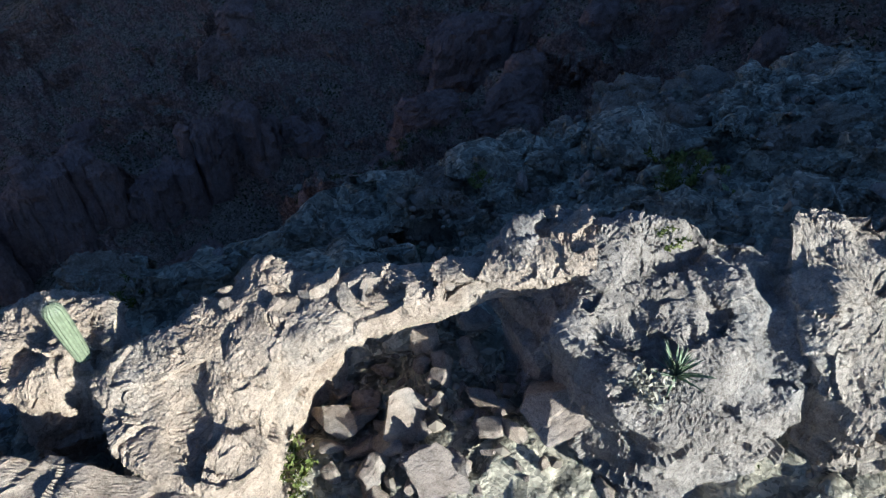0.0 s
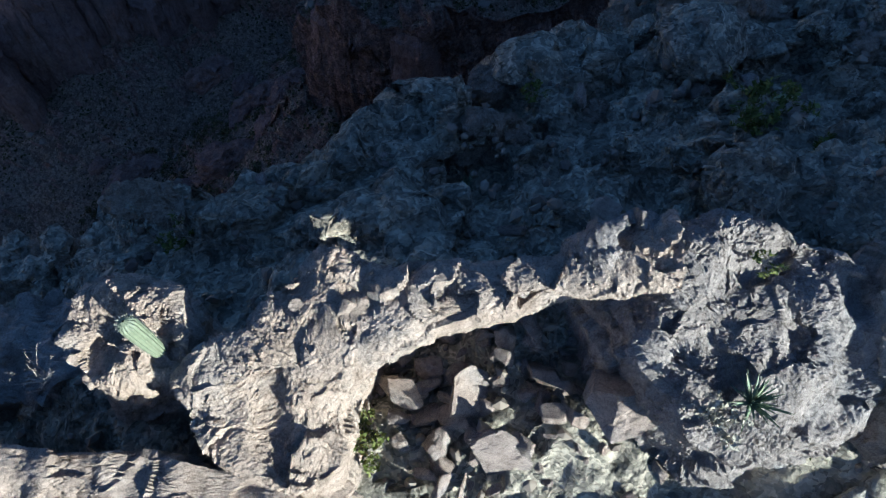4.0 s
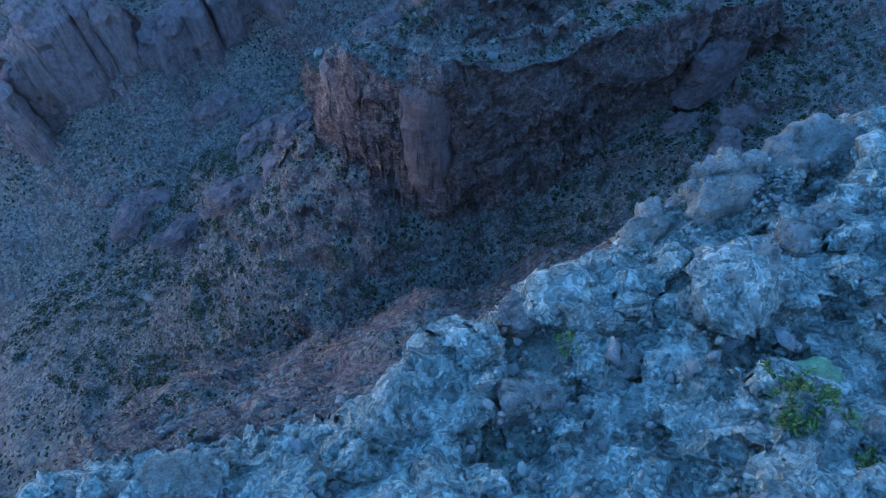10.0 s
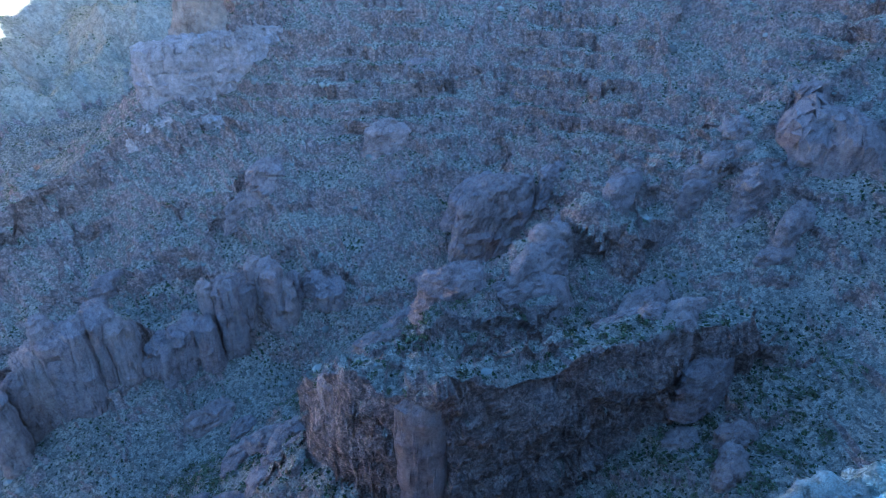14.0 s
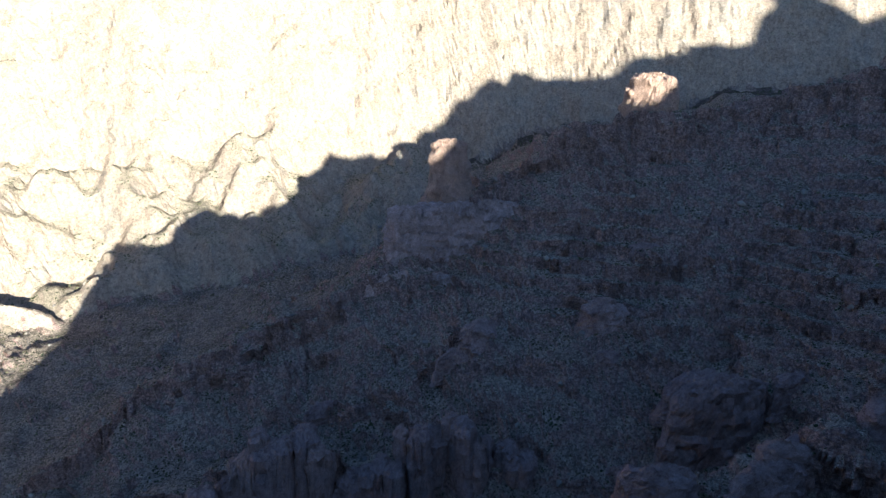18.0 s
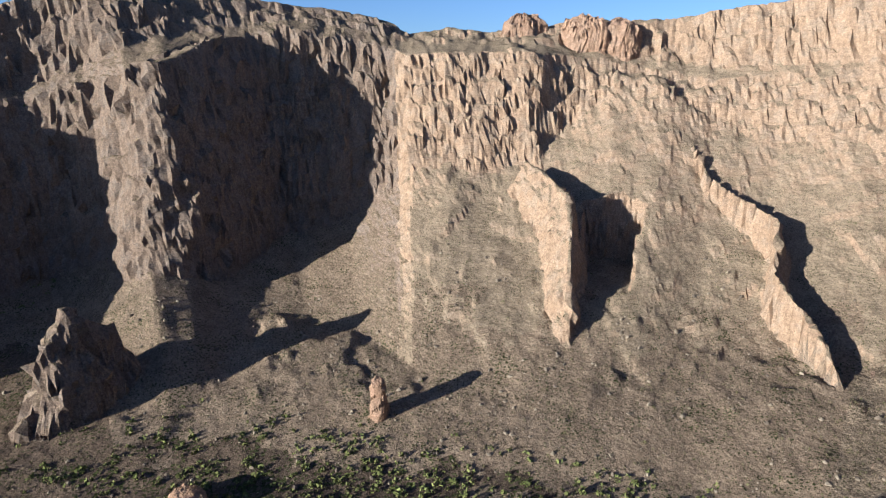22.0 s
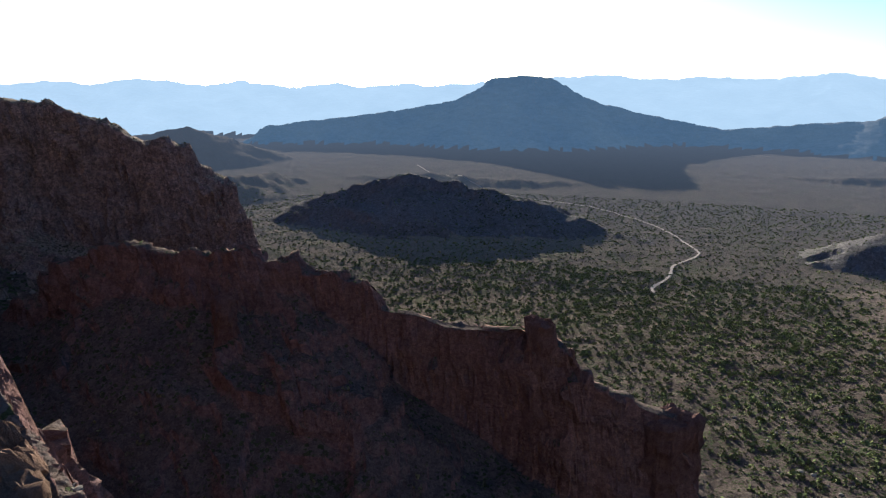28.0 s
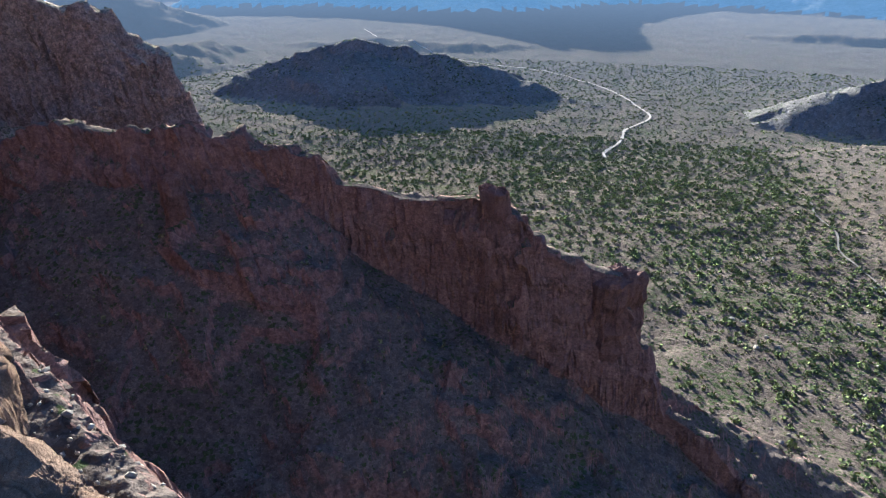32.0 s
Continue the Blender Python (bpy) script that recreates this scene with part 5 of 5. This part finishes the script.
for i in range(60):
    boulder(rnd.uniform(-14, 26), rnd.uniform(16.5, 34), rnd.uniform(0.2, 0.75), i + 5, rnd.uniform(0.5, 0.9), "grey rock resting on the shaded flank")
for i in range(16):
    x = rnd.uniform(-3.5, 3.4)
    ob = boulder(x, 14.0, rnd.uniform(0.18, 0.38), i + 2, rnd.uniform(0.6, 0.95), "loose blocky stone lying on the arch")
    ob.location = (x, 14.2 + rnd.uniform(-0.5, 0.4) + 0.06 * x, np.interp(x, (-3.5, -1, 1.7, 3.4), (-18.9, -18.7, -18.5, -18.35)))


# ---- plants near the arch ----
def part(name, bm_or_mesh, mat, parent, label=""):
    me = bm_or_mesh
    if not isinstance(me, bpy.types.Mesh):
        me = bpy.data.meshes.new(name)
        bm_or_mesh.to_mesh(me)
        bm_or_mesh.free()
    if not me.materials:
        me.materials.append(mat)
    ob = new(name, me)
    ob.parent = parent
    return tagged(ob, label)


def on_ground(x, y):
    return float(near_height(np.array([x]), np.array([y]))[0])


def saguaro(x, y, z, tall, wide):
    top = tagged(new("saguaro_cactus"), "young ribbed green saguaro cactus with pale woolly tip", "cactus")
    top.location = (x, y, z)
    rings, n = 44, 112
    V = []
    for j in range(rings):
        u = j / (rings - 1)
        r = wide * (0.80 + 0.2 * math.sin(min(1, u * 1.6) * 1.57)) * (1 if u < 0.86 else math.sqrt(max(0.0004, 1 - ((u - 0.86) / 0.141) ** 2)))
        for i in range(n):
            a = 2 * math.pi * i / n
            q = r * (1 + 0.13 * abs(math.sin(a * 7)) - 0.08)
            V.append((q * math.cos(a), q * math.sin(a), u * tall))
    i = np.arange(rings * n).reshape(rings, n)
    nx = np.roll(i, -1, axis=1)
    part("stem", grid_mesh("stem", np.array(V), np.stack([i[:-1], nx[:-1], nx[1:], i[1:]], -1).reshape(-1, 4), M_cactus), M_cactus, top)
    S = []
    for rib in range(14):
        a = 2 * math.pi * (rib + 0.5) / 14
        for kk in range(34):
            u = 0.03 + 0.95 * kk / 33
            r = wide * 1.04 * (1 if u < 0.86 else math.sqrt(max(0.01, 1 - ((u - 0.86) / 0.141) ** 2)))
            for m in range(2 if u < 0.9 else 5):
                b = a + random.uniform(-0.5, 0.5)
                s = 0.035 + (0.03 if u > 0.9 else 0)
                p = Vector((r * math.cos(a), r * math.sin(a), u * tall))
                d = Vector((math.cos(b), math.sin(b), random.uniform(-0.4, 0.7 + u * 0.6))).normalized() * s
                w = Vector((-math.sin(a), math.cos(a), 0)) * 0.003
                S += [p - w, p + w, p + d]
    part("spine_cover", grid_mesh("spine_cover", np.array(S), np.arange(len(S)).reshape(-1, 3), M_spine, False), M_spine, top, "pale stiff spines")


def agave(x, y, z, r, leaves, label):
    top = tagged(new("agave"), label, "agave")
    top.location = (x, y, z)
    V, F = [], []
    for j in range(9):
        u = j / 8
        w = 0.06 * (1 - u) ** 0.8 + 0.003
        zz = 0.25 * u - 0.12 * u * u
        V += [(u, -w, zz + 0.015), (u, 0, zz - 0.01), (u, w, zz + 0.015), (u, 0, zz + 0.006)]
    i = np.arange(36).reshape(9, 4)
    nx = np.roll(i, -1, axis=1)
    me = grid_mesh("leaf", np.array(V), np.stack([i[:-1], nx[:-1], nx[1:], i[1:]], -1).reshape(-1, 4), M_agave)
    for k in range(leaves):
        ob = part("leaf", me, M_agave, top)
        ob.matrix_basis = Matrix.LocRotScale((0, 0, 0.03), Euler((0, -random.uniform(0.02, 1.25), k * 2.39996)), Vector((1, 1, 1)) * r * random.uniform(0.7, 1.05))


def twig_mesh(r, stems, seed, thick=0.012):
    rnd = random.Random(seed)
    V, F = [], []
    def limb(p, d, length, w, depth):
        q = p
        prev = None
        for s in range(5):
            b = len(V)
            side = d.orthogonal().normalized()
            up = d.cross(side)
            for a in (0, 2.09, 4.19):
                V.append(q + (side * math.cos(a) + up * math.sin(a)) * w * (1 - 0.16 * s))
            if prev is not None:
                F.extend([(prev + a, prev + (a + 1) % 3, b + (a + 1) % 3, b + a) for a in range(3)])
            prev = b
            d = (d + Vector((rnd.gauss(0, 0.22), rnd.gauss(0, 0.22), rnd.gauss(0.03, 0.16)))).normalized()
            q = q + d * length / 4
            if depth and s in (1, 2, 3):
                limb(q, (d + Vector((rnd.gauss(0, 0.6), rnd.gauss(0, 0.6), rnd.gauss(0.1, 0.4)))).normalized(), length * 0.55, w * 0.55, depth - 1)
    for k in range(stems):
        a = 6.283 * k / stems + rnd.uniform(-0.3, 0.3)
        limb(Vector((0, 0, 0)), Vector((math.cos(a), math.sin(a), rnd.uniform(0.5, 1.4))).normalized(), r * rnd.uniform(0.7, 1.1), thick, 2)
    return np.array(V), np.array(F)


def shrub(x, y, r, mat, label, seed, leaves=420, z=None, stems=8):
    top = tagged(new("shrub"), label, "shrub")
    top.location = (x, y, on_ground(x, y) - 0.03 if z is None else z)
    V, F = twig_mesh(r, stems, seed, 0.010 + 0.006 * r)
    part("twig_crown", grid_mesh("twig_crown", V, F, M_twig, False), M_twig, top)
    if leaves:
        g = np.random.default_rng(seed)
        p = V[g.integers(len(V) // 4, len(V), leaves)] + g.normal(size=(leaves, 3)) * 0.05 * r
        a = g.normal(size=(leaves, 3)) * 0.045 * (0.5 + r)
        b = g.normal(size=(leaves, 3)) * 0.022 * (0.5 + r)
        W = np.stack([p - a, p - b, p + a, p + b], 1).reshape(-1, 3)
        part("foliage", grid_mesh("foliage", W, np.arange(len(W)).reshape(-1, 4), mat, False), mat, top)


saguaro(-5.75, 13.0, -19.5, 1.75, 0.20)
agave(6.9, 11.7, -18.75, 0.75, 46, "spiky green agave rosette on the rock face")
agave(1.3, 20.5, on_ground(1.3, 20.5), 0.45, 30, "small agave rosette on the stony flank")
agave(0.2, 19.4, on_ground(0.2, 19.4), 0.4, 26, "small agave rosette on the stony flank")
shrub(6.3, 11.4, 0.6, M_greybush, "dry grey brittle shrub beside the agave", 5, 380, -19.0)
shrub(7.1, 14.1, 0.3, M_greenbush, "small yellow-green tuft on the rock", 6, 160, -17.3)
shrub(-1.3, 11.6, 0.75, M_greenbush, "olive-green shrub at the foot of the arch", 7, 520)
shrub(-9.3, 12.8, 0.75, M_twig, "bare bleached dead shrub", 8, 0, -21.2)
for i, (x, y, r) in enumerate(((-3.6, 9.9, 0.55), (-2.8, 9.3, 0.6), (-1.5, 9.6, 0.65), (-0.6, 9.0, 0.6), (0.4, 9.7, 0.5), (-2.2, 8.5, 0.6), (0.9, 8.6, 0.55), (7.6, 9.6, 0.35), (1.8, 9.3, 0.4))):
    shrub(x, y, r, M_greybush, "dry grey brittle shrub on the stony slope", 20 + i, 460)
for i, (x, y, r) in enumerate(((11.2, 22.2, 1.15), (10.4, 21.6, 0.8), (12.4, 19.8, 0.6))):
    shrub(x, y, r, M_greenbush, "bright green shrub on the shaded flank", 40 + i, 760)
for i, (x, y, r) in enumerate(((-8, 18.3, 0.7), (-9.7, 19.1, 0.6), (-16, 24, 0.8), (-15, 22, 0.6), (8, 30, 0.8), (18.6, 34, 0.9), (4, 25, 0.5), (15, 27, 0.7), (-4, 23, 0.5), (21, 24, 0.6), (-12, 29, 0.7), (2.5, 31, 0.6), (26, 30, 0.9), (-19, 19, 0.6))):
    shrub(x, y, r, M_greybush if i % 3 else M_greenbush, "low dry shrub on the shaded flank", 60 + i, 420)


# ---- dirt road and dry wash ----
def ribbon(name, pts, wide, mat, label, lift, wob=0.0):
    V = []
    for (x0, y0), (x1, y1) in zip(pts, pts[1:]):
        n = max(2, int(math.hypot(x1 - x0, y1 - y0) / 6))
        for k in range(n):
            V.append((x0 + (x1 - x0) * k / n, y0 + (y1 - y0) * k / n))
    C = np.array(V)
    for _ in range(6):
        C[1:-1] = 0.25 * C[:-2] + 0.5 * C[1:-1] + 0.25 * C[2:]
    d = np.gradient(C, axis=0)
    nrm = np.stack([-d[:, 1], d[:, 0]], -1) / np.linalg.norm(d, axis=1, keepdims=True)
    s = np.arange(len(C)) / 3.0
    C = C + nrm * (wob * grad_noise(s / 4, 0 * s, 161))[:, None]
    w = wide * (1 + 0.35 * grad_noise(s, 0 * s + 3, 163))[:, None]
    cols = []
    for f in (-0.5, -0.25, 0, 0.25, 0.5):
        q = C + nrm * w * f
        h = land(q[:, 0], q[:, 1])[0] + lift
        cols.append(np.concatenate([q, h[:, None]], 1))
    M = np.stack(cols, 1)
    i = np.arange(len(C) * 5).reshape(len(C), 5)
    F = np.stack([i[:-1, :-1], i[:-1, 1:], i[1:, 1:], i[1:, :-1]], -1).reshape(-1, 4)[:, ::-1]
    tagged(new(name, grid_mesh(name, M.reshape(-1, 3), F, mat)), label, name.replace("_", " "), "", "structure")


ribbon("road", [(296, -688), (307, -696), (310, -740), (312, -772), (334, -835), (327, -890), (329, -930), (377, -988), (420, -1040), (475, -1096), (587, -1156), (660, -1180), (884, -1170), (1100, -1250), (1300, -1330), (1458, -1435)], 3.8, M_road, "pale dirt road winding across the desert plain", 1.1)
ribbon("dry_wash", [(-97, -302), (-78, -330), (-45, -380), (-45, -425), (-13, -451), (20, -520), (53, -629), (91, -648), (150, -700)], 1.6, M_wash, "pale gravel wash between the trees", 0.8, 14.0)
